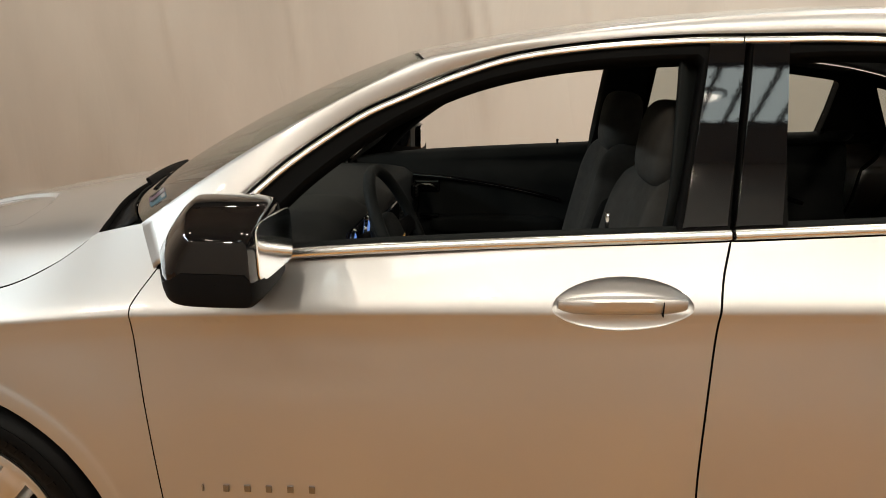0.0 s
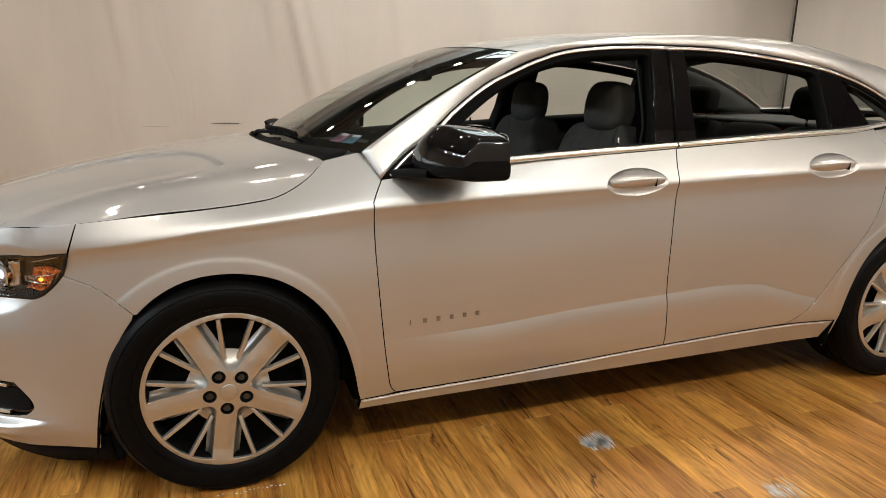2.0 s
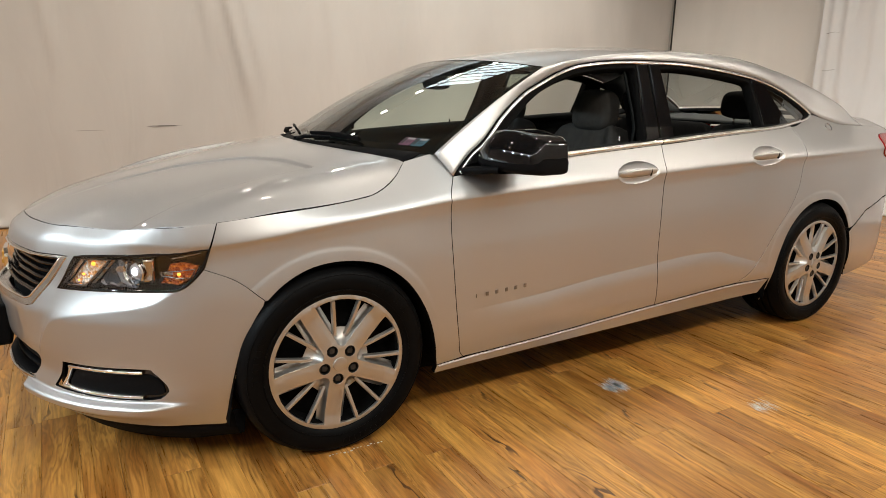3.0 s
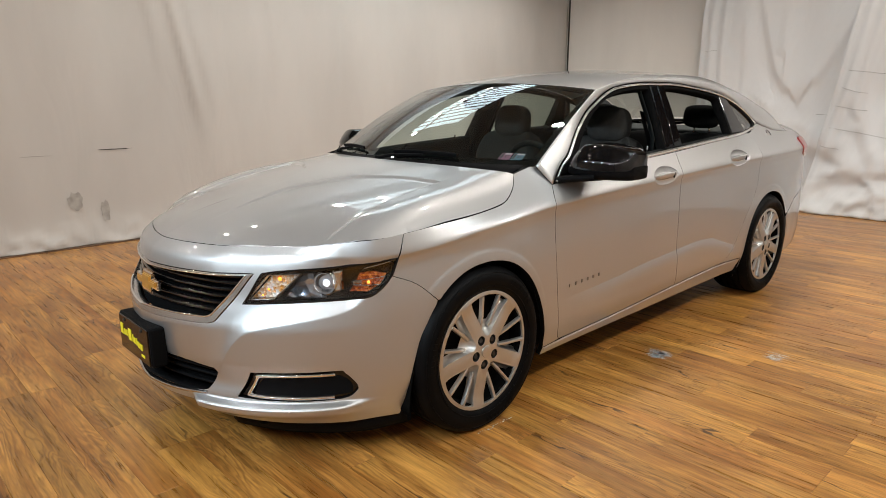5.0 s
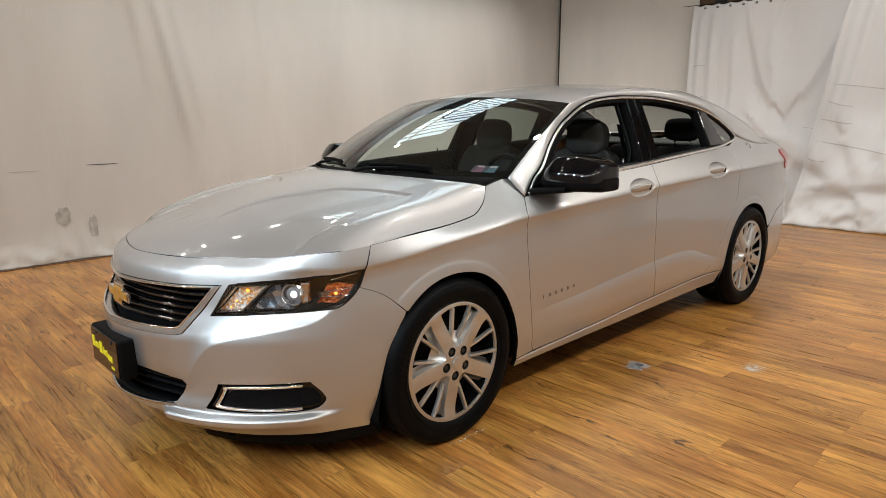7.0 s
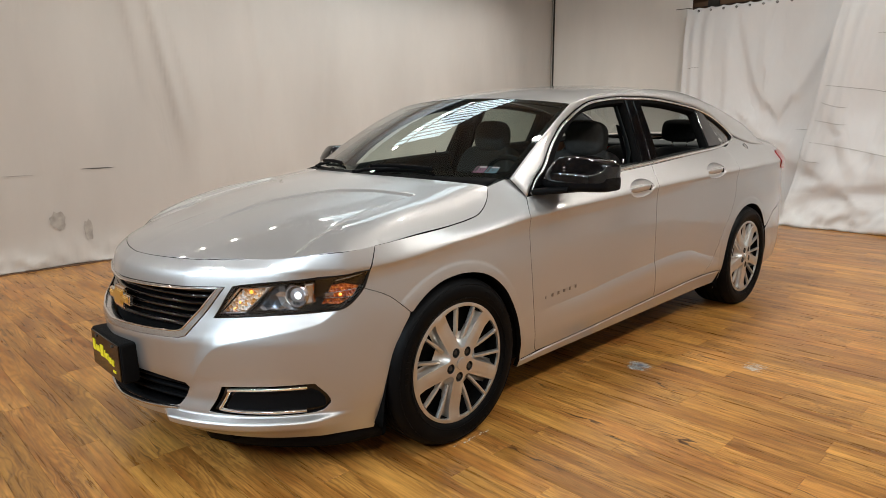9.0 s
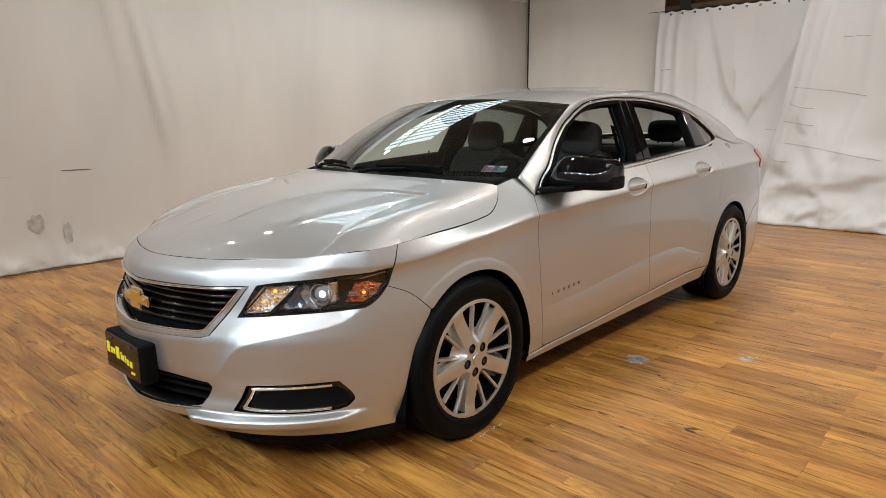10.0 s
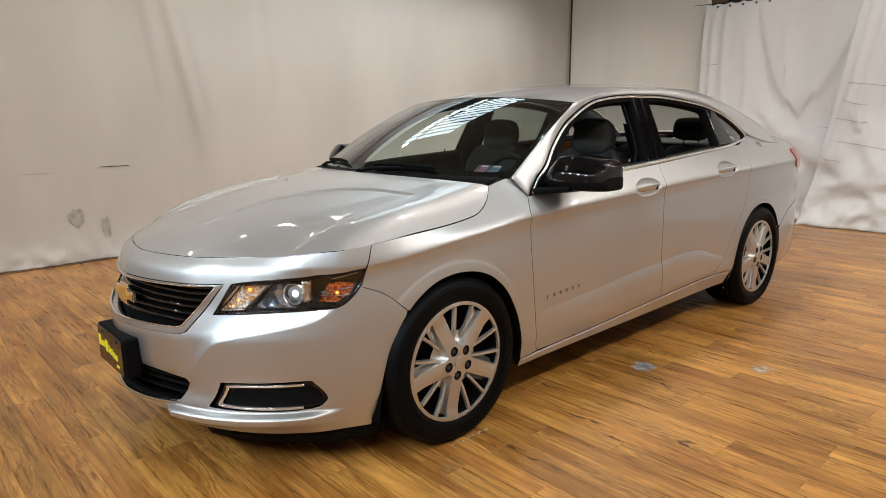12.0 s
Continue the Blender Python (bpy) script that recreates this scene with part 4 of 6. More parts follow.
def flank(near):
    fender = flank_panel("front_fender", FENDER, near, gap=.0015)
    quarter = flank_panel("rear_quarter_panel", QUARTER, near, gap=.0016)
    rocker = flank_panel("rocker_panel", ROCKER, near, gap=.004)
    ridge = [Vector(side(p[0], p[1] - .011, near)) for p in sill_line(1.0, -1.0)]
    sweep("rocker_ridge", ridge, Vector((0, -near, .15)), .009, .003, PAINT, rocker)
    flank_panel("rear_bumper_corner", REAR_CORNER, near)
    flank_panel("tail_lamp", TAIL_LAMP, near, RED, "red tail lamp lens", push=.007)
    fdoor = flank_panel("front_door", FRONT_DOOR, near, holes=[scoop(*HANDLES[0])])
    rdoor = flank_panel("rear_door", REAR_DOOR, near, holes=[scoop(*HANDLES[1])])
    return fender, quarter, fdoor, rdoor


PANELS = {near: flank(near) for near in (1, -1)}

# ---- nose
def Q(points):
    return [Vector((q_of_x(x, z), z)) for x, z in points]


LAMP_LOW = curve((.355, .619), (.51, .632), (.643, .640), (.691, .653), (.723, .687), (.745, .722), n=4)
LAMP_TOP = curve((.758, .780), (.626, .757), (.505, .744), (.398, .729), n=4)
HEADLAMP = LAMP_LOW + LAMP_TOP
HOOD_EDGE = curve(*HOOD_EDGE_AT, n=4)
half = Q([p for p in ARCH if p[0] < -1.6635 and p[1] < .61][::-1])     # up the arch from its foot
half += Q(curve((-1.66, .60), (-1.743, .673), (-1.839, .717), n=4)) + LAMP_LOW[::-1] + LAMP_TOP[::-1] + HOOD_EDGE
FOOT = curve((0, .235), (.12, .222), (.20, .205), (.30, .19), (.45, .182), (.60, .178), (q_of_x(-1.793, .165), .165), n=5)
flip = lambda pts: [Vector((-p[0], p[1])) for p in pts]
BUMPER = FOOT[:-1] + half + flip(half[:-1])[::-1] + flip(FOOT[1:-1])[::-1]
GRILLE_OUT = [(0, .718), (.123, .722), (.25, .7255), (.377, .727), (.292, .556), (.272, .549), (.212, .545), (.1, .540), (0, .536)]
GRILLE_OUT = [Vector(p) for p in GRILLE_OUT]
GRILLE_OUT = GRILLE_OUT[::-1] + flip(GRILLE_OUT[1:-1])
INTAKE = [Vector(p) for p in ((0, .262), (.12, .266), (.235, .283), (.25, .292), (.282, .362), (.272, .378), (.15, .392), (0, .395))]
INTAKE = INTAKE + flip(INTAKE[1:-1])[::-1]
FOG = curve((.350, .292), (.366, .280), (.50, .274), (.626, .276), (.655, .300), (.655, .325), (.63, .376), (.615, .386), (.50, .384), (.40, .381), (.382, .37), closed=True, n=3)
bumper = patch("front_bumper", front, BUMPER, PAINT, car, holes=[GRILLE_OUT, INTAKE, FOG, flip(FOG)], unit=1.15, step=.017, lip=.012, gap=.0013, centre=(0, 0, .2),
               creases=[[Vector((k * a, LEDGE(a) + d)) for a in np.linspace(.27, .70, 60)] for k in (1, -1) for d in (-.006, -.0025, .001, .006)] +
               [[Vector((k * a, z)) for a in np.linspace(.20, .74, 60)] for k in (1, -1) for z in (.277, .271, .266, .260, .254, .248)] +
               [[Vector((a, z)) for z in np.linspace(.54, .80, 40)] for a in (-.006, 0, .006)])


def scaled(pts, s, c=None):
    c = c or sum((Vector(p[:2]) for p in pts), Vector((0, 0))) / len(pts)
    return [c + (Vector(p[:2]) - c) * s for p in pts]


def into(fn, d):
    """The same surface, set back by d along x."""
    return lambda a, b: (fn(a, b)[0] + d, fn(a, b)[1], fn(a, b)[2])


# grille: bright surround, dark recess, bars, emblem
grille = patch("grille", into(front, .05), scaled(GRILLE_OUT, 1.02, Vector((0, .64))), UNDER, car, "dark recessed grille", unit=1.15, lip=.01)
ring_in = [Vector(p) for p in ((0, .708), (.12, .712), (.25, .7175), (.356, .7195), (.280, .580), (.262, .573), (.2, .569), (.1, .566), (0, .562))]
ring_in = ring_in[::-1] + flip(ring_in[1:-1])
patch("grille_surround", into(front, -.004), GRILLE_OUT, SATIN, grille, "satin silver surround", holes=[ring_in], unit=1.15, step=.02, lip=.035)
pts = [front(p[0], p[1]) for p in [q for k in range(len(ring_in)) for q in [ring_in[k], ring_in[k].lerp(ring_in[(k + 1) % len(ring_in)], .5)]]]
sweep("grille_bead", [(x - .004, y, z) for x, y, z in pts], (-1, 0, 0), .006, .004, CHROME, grille, "bright bead", closed=True)
for z in (.590, .614, .638, .662, .686, .708):
    w = .262 + (.36 - .262) * (z - .573) / .147
    qs = np.linspace(-w, w, 41)
    line = [Vector(front(q, z)) + Vector((.022 + .012 * math.cos(math.pi * q / .8), 0, 0)) for q in qs]
    sweep("grille_bar", line, [Vector((-1, 0, .5))] * len(line), .016, .013, GLOSS, grille)


def bowtie(name, size, depth, mat, at, parent, label, grow=0.0):
    """A slanted cross, cut from one block."""
    w, h, a, b, s = size[0] / 2 + grow, size[1] / 2 + grow, size[0] * .20 + grow, size[1] * .19 + grow, size[1] * .16
    out = [(-w + s * .4, -b), (-a - s * .35, -b), (-a - s, -h), (a - s * .8, -h), (a - s * .25, -b), (w - s * .6, -b), (w, b), (a + s * .35, b), (a + s, h), (-a + s * .8, h), (-a + s * .25, b), (-w + s * .6 - s * .6, b)]
    bm = bmesh.new()
    f = bm.faces.new([bm.verts.new((0, -u, v)) for u, v in out])
    r = bmesh.ops.extrude_face_region(bm, geom=[f])
    vs = [v for v in r["geom"] if isinstance(v, bmesh.types.BMVert)]
    bmesh.ops.translate(bm, vec=(-depth, 0, 0), verts=vs)
    top = [fc for fc in bm.faces if all(v in vs for v in fc.verts)]
    ed = [e for fc in top for e in fc.edges]
    bmesh.ops.bevel(bm, geom=ed, offset=.004, segments=2, affect="EDGES")
    bmesh.ops.translate(bm, vec=at, verts=bm.verts)
    return from_bm(name, bm, mat, parent, label, smooth=False)


emblem = bowtie("emblem", (.205, .074), .014, CHROME, (-2.382, 0, .640), grille, "bright-edged gold cross emblem", .006)
bowtie("emblem_face", (.186, .060), .012, GOLD, (-2.390, 0, .640), grille, "gold face")

# lower intake
intake = patch("lower_intake", into(front, .06), scaled(INTAKE, 1.05), UNDER, car, "dark lower intake", unit=1.15, lip=.01)
for z in (.305, .335, .362):
    qs = np.linspace(-.27, .27, 31)
    line = [Vector(front(q, z)) + Vector((.03, 0, 0)) for q in qs]
    sweep("intake_bar", line, [Vector((-1, 0, .3))] * len(line), .014, .014, PLASTIC, intake)
loft("intake_floor", [[Vector(front(q, .275)) + Vector((d, 0, .004)) for q in np.linspace(-.24, .24, 25)] for d in (.0, .02, .06)], PLASTIC, intake, thick=.004)
sweep("intake_trim", [Vector(front(q, .262 + .020 * (abs(q) / .25) ** 2)) + Vector((-.002, 0, -.004)) for q in np.linspace(-.25, .25, 41)],
      [Vector((-1, 0, 0))] * 41, .012, .006, SATIN, intake, "satin strip under the intake")


def fog(near):
    s = 1 if near > 0 else -1
    m = (lambda pts: pts) if near > 0 else flip
    pocket = patch("fog_pocket", into(front, .022), m(scaled(FOG, 1.03)), GLOSS, car, "gloss black fog lamp pocket", unit=1.15, step=.02, lip=.006)
    ins = curve((.390, .292), (.50, .288), (.622, .290), (.643, .308), (.61, .362), (.50, .362), (.412, .357), closed=True, n=3)
    patch("fog_blank", into(front, .012), m(ins), PLASTIC, pocket, "black blanking plate", unit=1.15, step=.02)
    ell = curve((.60, .372), (.50, .370), (.405, .366), (.395, .355), (.375, .303), (.385, .290), (.50, .284), (.60, .285), n=5)
    line = [Vector(front(s * p[0], p[1])) + Vector((.010, 0, 0)) for p in ell]
    ctr = Vector((-.6, 0, .33))
    sweep("fog_trim", line, [(p - ctr).normalized() for p in line], .013, .008, CHROME, pocket, "chrome edge strip")


both(fog)
loft("chin_spoiler", [[Vector(front(q, .20)) + Vector((.085 + d, 0, z - .20)) for q in np.linspace(-.72, .72, 61)] for d, z in ((0, .2), (.006, .15), (.014, .118), (.03, .116), (.04, .2))],
     PLASTIC, car, "black rubber chin spoiler", thick=.004)

# licence plate block on the nose
plate = box("plate_holder", (-2.462, -.165, .345), (-2.40, .165, .500), PLASTIC, car, "black plastic front plate holder", bevel=.014, segments=3)
box("plate_panel", (-2.467, -.152, .352), (-2.461, .152, .493), GLOSS, plate, "black advertising plate", bevel=.004)
for y, z in ((-.09, .478), (.09, .478)):
    lathe("plate_screw", [(.0001, -.003), (.006, -.003), (.007, .001)], STEEL, plate, steps=12, m=Matrix.Translation((-2.468, y, z)) @ pose(0, 0, 0, 0, 0, -90))
# writing drawn as plain yellow bars, falling away to one side
for y0, z0, w, h in ((.124, .436, .026, .044), (.092, .428, .018, .024), (.069, .429, .014, .024), (.036, .430, .030, .046), (.004, .425, .008, .030), (-.014, .419, .016, .024), (-.035, .420, .008, .030),
                     (-.056, .413, .020, .024), (-.084, .411, .020, .024), (-.084, .379, .012, .010), (-.102, .379, .014, .010)):
    box("lettering_bar", (-2.4695, y0 - w / 2, z0 - h / 2), (-2.4665, y0 + w / 2, z0 + h / 2), YELLOW, plate, bevel=.0008, segments=1)


# ---- headlamps
def headlamp(near):
    s = 1 if near > 0 else -1
    m = (lambda pts: [Vector(p) for p in pts]) if near > 0 else (lambda pts: flip([Vector(p) for p in pts]))
    lamp = patch("headlamp", into(front, .06), m(scaled(HEADLAMP, 1.01)), GLOSS, car, "black headlamp housing with amber and clear lamps", unit=1.15, step=.03, lip=.004)
    patch("lens", into(front, -.001), m(HEADLAMP), LENS, lamp, "clear lens", unit=1.15, step=.03, lip=.01, gap=.003)
    rim = HEADLAMP
    line = [Vector(front(s * p[0], p[1])) + Vector((.004, 0, 0)) for p in scaled(rim, .985)]
    sweep("lens_edge", line, [(p - Vector((-.6, 0, .68))).normalized() for p in line], .012, .004, GLOSS, lamp, "black lens edge", closed=True)
    quad = lambda pts: m([Vector(p) for p in pts])
    turn_at = [(.345, .630), (.428, .638), (.494, .727), (.402, .720)]
    patch("turn_reflector", into(front, .040), quad(scaled([Vector(p) for p in turn_at], .97)), TURN, lamp, "amber and clear turn reflector", unit=1.15, step=.02)
    frame_pts = [Vector(front(s * p[0], p[1])) + Vector((.028, 0, 0)) for p in resample([tuple(q) for q in turn_at], .02)]
    sweep("turn_frame", frame_pts, [(p - Vector((-.6, 0, .68))).normalized() for p in frame_pts], .007, .008, SATIN, lamp, "bright frame", closed=True)
    patch("beam_reflector", into(front, .040), quad([(.446, .640), (.560, .640), (.575, .736), (.540, .734), (.497, .729)]), BEAMOPT, lamp, "smoky faceted beam reflector", unit=1.15, step=.02)
    c = Vector(front(s * .560, .694)) + Vector((.036, 0, 0))
    turn = Matrix.Translation(c) @ pose(0, 0, 0, 0, 0, -52 * s if s > 0 else 180 + 52)
    lathe("projector_ring", [(.043, .03), (.043, -.008), (.039, -.012), (.033, -.004), (.030, .02)], CHROME, lamp, "chrome projector ring", steps=32, m=turn)
    lathe("projector", [(.0002, -.012), (.012, -.010), (.022, -.004), (.029, .006), (.031, .018)], PROJECTOR, lamp, "clear projector lens", steps=24, m=turn)
    lathe("projector_glow", [(.0002, -.0145), (.009, -.0125), (.013, -.009)], BULB, lamp, "lit middle of the projector", steps=20, m=turn @ Matrix.Translation((.006, 0, .002)))
    shield = []
    for q0, d in ((.579, .040), (.586, .030), (.594, .026), (.601, .030), (.607, .042)):
        shield.append([Vector(front(s * (q0 - .004 + .004 * t), .660 + .080 * t)) + Vector((d, 0, 0)) for t in np.linspace(0, 1, 9)])
    loft("chrome_panel", shield, CHROME, lamp, "curved bright shield", thick=.002)
    patch("marker", into(front, .034), quad([(.622, .660), (.664, .658), (.700, .688), (.716, .724), (.680, .734), (.650, .727), (.640, .700)]), MARK, lamp, "amber side marker", unit=1.15, step=.015)
    chevron = [(.634, .698), (.675, .706), (.714, .716), (.700, .687), (.671, .684), (.634, .686)]
    line = [Vector(front(s * p[0], p[1])) + Vector((.026, 0, 0)) for p in chevron]
    sweep("marker_frame", line, [(p - Vector((-.6, 0, .68))).normalized() for p in line], .0035, .004, SATIN, lamp, "bright chevron outline", closed=True)
    patch("marker_light", into(front, .028), quad([(.636, .687), (.657, .688), (.659, .701), (.636, .697)]), REFLECTOR, lamp, "bright bar", unit=1.15, step=.01)
    line = [Vector(front(s * a, b)) + Vector((.014, 0, 0)) for a, b in ((.672, .747), (.700, .757), (.734, .768))]
    sweep("lens_line", line, [(p - Vector((-.6, 0, .68))).normalized() for p in line], .0035, .002, SATIN, lamp)
    b = Vector(front(s * .672, .695)) + Vector((.028, 0, 0))
    cushion("marker_bulb", b, (.012, .012, .012), AMBERGLOW, lamp, "lit amber bulb", 1.0, rings=8, around=12)
    for q0, z0, r in ((.430, .706, .014), (.400, .668, .009), (.385, .646, .007)):
        b = Vector(front(s * q0, z0)) + Vector((.036, 0, 0))
        cushion("turn_bulb", b, (r, r, r), AMBERGLOW, lamp, "lit amber bulb", 1.0, rings=8, around=12)


both(headlamp)

# ---- hood
edge3 = [Vector(front(p[0], p[1])) for p in HOOD_EDGE]                 # near corner to the middle, y negative
edge_xy = [Vector((p.x, p.y)) for p in edge3]
seam_xy = [Vector((p[0], side(p[0], p[1])[1])) for p in HOOD_SEAM]
COWL = curve((-1.09, -.715), (-1.125, -.62), (-1.20, -.42), (-1.255, -.2), (-1.272, 0), n=4)
half = seam_xy[::-1][:-1] + edge_xy
hood_out = half + [Vector((p.x, -p.y)) for p in half[::-1][1:]] + [Vector((p.x, -p.y)) for p in COWL[1:-1]] + COWL[::-1][:-1]


patch("hood", hood, hood_out, PAINT, car, step=.0185, lip=.02, gap=.0018,
      creases=[[Vector((x, k * (fn(x) + d * e))) for x in np.linspace(-2.2, end, 40)] for k in (1, -1) for fn, e, end in ((CREASE_IN, 1, -1.46), (CREASE_OUT, -1, -1.36)) for d in (-.004, .004, .012, .020)] +
              [[Vector((CREASE_END(abs(y)) + d, y)) for y in k * np.linspace(.2, .6, 30)] for k in (1, -1) for d in (.003, -.006, -.014, -.022)])

# ---- roof, glass and pillars
def ws(s, t):
    base = Vector((-1.225 + .258 * abs(s) ** 2.2, -.750 * s, 1.042 - .006 * s * s))
    top = Vector((-.47 + .082 * s * s, -.644 * s, 0))
    top.z = roof(top.x, top.y)[2]
    p = base.lerp(top, t)
    return tuple(p + (Vector((-.43, 0, .9)) * .030 * (1 - .4 * s * s) + Vector((0, -.012 * s, 0))) * 4 * t * (1 - t))


def bl(s, t):
    base = Vector((2.06 - .10 * s * s, -.63 * s, 1.162 - .02 * s * s))
    top = Vector((1.29 - .05 * s * s, -.545 * s, 0))
    top.z = roof(top.x, top.y)[2]
    p = base.lerp(top, t)
    return tuple(p + Vector((.5, 0, .86)) * .03 * 4 * t * (1 - t))


square = lambda a, b, c, d: [Vector((a, b)), Vector((c, b)), Vector((c, d)), Vector((a, d))]
windshield = patch("windshield", lambda s, t: ws(s, t), square(-.985, .0, .985, .99), WINDSHIELD, car, "windshield with a black lower edge", unit=.65, step=.05, lip=.005)
backlight = patch("rear_window", lambda s, t: bl(s, t), square(-.97, .02, .97, .98), TINTED, car, "tinted rear window", unit=.6, step=.06, lip=.005)
for pane in (windshield, backlight):
    pane.visible_shadow = False
# black ceramic band round the windshield
band = [Vector((s, .005)) for s in np.linspace(-.98, .98, 21)] + [Vector((.98, .99)), Vector((-.98, .99))]
hole = [Vector((s, .05 + .03 * s * s)) for s in np.linspace(-.95, .95, 21)] + [Vector((.955, .965)), Vector((-.955, .965))]
patch("glass_edge", lambda s, t: tuple(Vector(ws(s, t)) - Vector((-.43, 0, .9)) * .005), band, GLOSS, windshield, "black glass edge", holes=[hole], unit=.65, step=.05, lip=.003, gap=.0)

ROOF_EDGE = spline((-.39, .644), (-.2, .614), (0, .592), (.3, .578), (.6, .570), (.9, .562), (1.25, .545))
roof_half = [Vector((-.47 + .082 * s * s, -.644 * s)) for s in np.linspace(0, 1, 9)] + [Vector((x, -ROOF_EDGE(x))) for x in np.linspace(-.36, 1.23, 24)] + \
    [Vector((1.28 - .05 * s * s, -.54 * s)) for s in np.linspace(.95, 0, 9)]
roof_out = roof_half + [Vector((p.x, -p.y)) for p in roof_half[::-1][1:-1]]
patch("roof", roof, roof_out, PAINT, car, step=.05, lip=.012, centre=(0, 0, .9))

# outline of the side windows, as (x, z)
DLO_TOP = curve((-.925, .957), (-.84, 1.033), (-.77, 1.08), (-.665, 1.17), (-.53, 1.259), (-.425, 1.306), (-.32, 1.347), (-.2, 1.381), (-.04, 1.401), (.13, 1.411), (.257, 1.412), (.47, 1.411),
                (.72, 1.392), (.95, 1.364), (1.09, 1.338), (1.25, 1.292), (1.40, 1.228), (1.515, 1.166), n=4)
DLO_LOW = belt_line(1.35, -.925, 0, 20)
DLO = DLO_TOP + curve((1.515, 1.150), (1.46, 1.128), (1.35, BELT(1.35)), n=3) + DLO_LOW[1:]


def rail(near):
    """Pillars and the roof rail between the windows and the roof."""
    low = [Vector(upper(p[0], p[1], near)) for p in DLO_TOP] + [Vector(side(p[0], p[1], near)) for p in curve((1.60, 1.132), (1.70, 1.105), (1.80, 1.093), (1.97, 1.085), n=4)]
    ts = np.linspace(0.0, 1, 16)
    top = [Vector(ws(.99 * near, t)) for t in ts] + [Vector(roof(x, -near * ROOF_EDGE(x))) for x in np.linspace(-.36, 1.23, 26)] + [Vector(bl(.985 * near, t)) for t in np.linspace(1, 0, 14)]

    def by_length(pts, n, breaks):
        d = [0]
        for a, b in zip(pts, pts[1:]):
            d.append(d[-1] + (b - a).length)
        out = []
        for i in range(n):
            s = breaks(i / (n - 1)) * d[-1]
            j = min(max(int(np.searchsorted(d, s)) - 1, 0), len(d) - 2)
            t = (s - d[j]) / max(d[j + 1] - d[j], 1e-9)
            out.append(pts[j].lerp(pts[j + 1], min(max(t, 0), 1)))
        return out
    n = 90
    A, B = by_length(low, n, lambda f: f), by_length(top, n, lambda f: f)
    rows = []
    for a, b in zip(A, B):
        mid = (a + b) / 2
        w = (b - a).length
        bulge = Vector((0, -near, 1)).normalized() * min(.022 - .019 * ease(-.2, -.5, mid.x) + .030 * ease(1.15, 1.60, mid.x), w * .18) * ease(2.02, 1.84, mid.x) * ease(-.98, -.8, mid.x)
        row = []
        for k in range(9):
            t = k / 8
            # towards the tail the pillar leaves the quarter panel without a crease
            r = ease(1.1, 1.5, mid.x)
            row.append(a.lerp(b, t) + bulge * ((1 - r) * 4 * t * (1 - t) + r * 6.75 * t * t * (1 - t)))
        rows.append(row)
    ob = loft("roof_rail", rows, PAINT, car, thick=.004)
    return ob


both(rail)

FRONT_OPEN = curve((-.735, 1.003), (-.70, 1.055), (-.62, 1.135), (-.50, 1.222), (-.38, 1.285), (-.25, 1.331), (-.1, 1.359), (.06, 1.372), (.155, 1.374), n=4) + \
    [Vector((.165, 1.366)), Vector((.135, 1.2)), Vector((.105, 1.052))] + belt_line(.095, -.735, .018)
REAR_OPEN = curve((.322, 1.370), (.34, 1.376), (.5, 1.378), (.7, 1.362), (.88, 1.340), (.965, 1.325), (.982, 1.310), n=4) + [Vector((.982, 1.2)), Vector((.975, 1.105))] + belt_line(.968, .305, .018)
QUARTER_OPEN = curve((1.118, 1.302), (1.22, 1.272), (1.33, 1.228), (1.445, 1.172), n=4) + curve((1.455, 1.155), (1.42, 1.136), (1.33, 1.120), (1.235, 1.112), n=3)


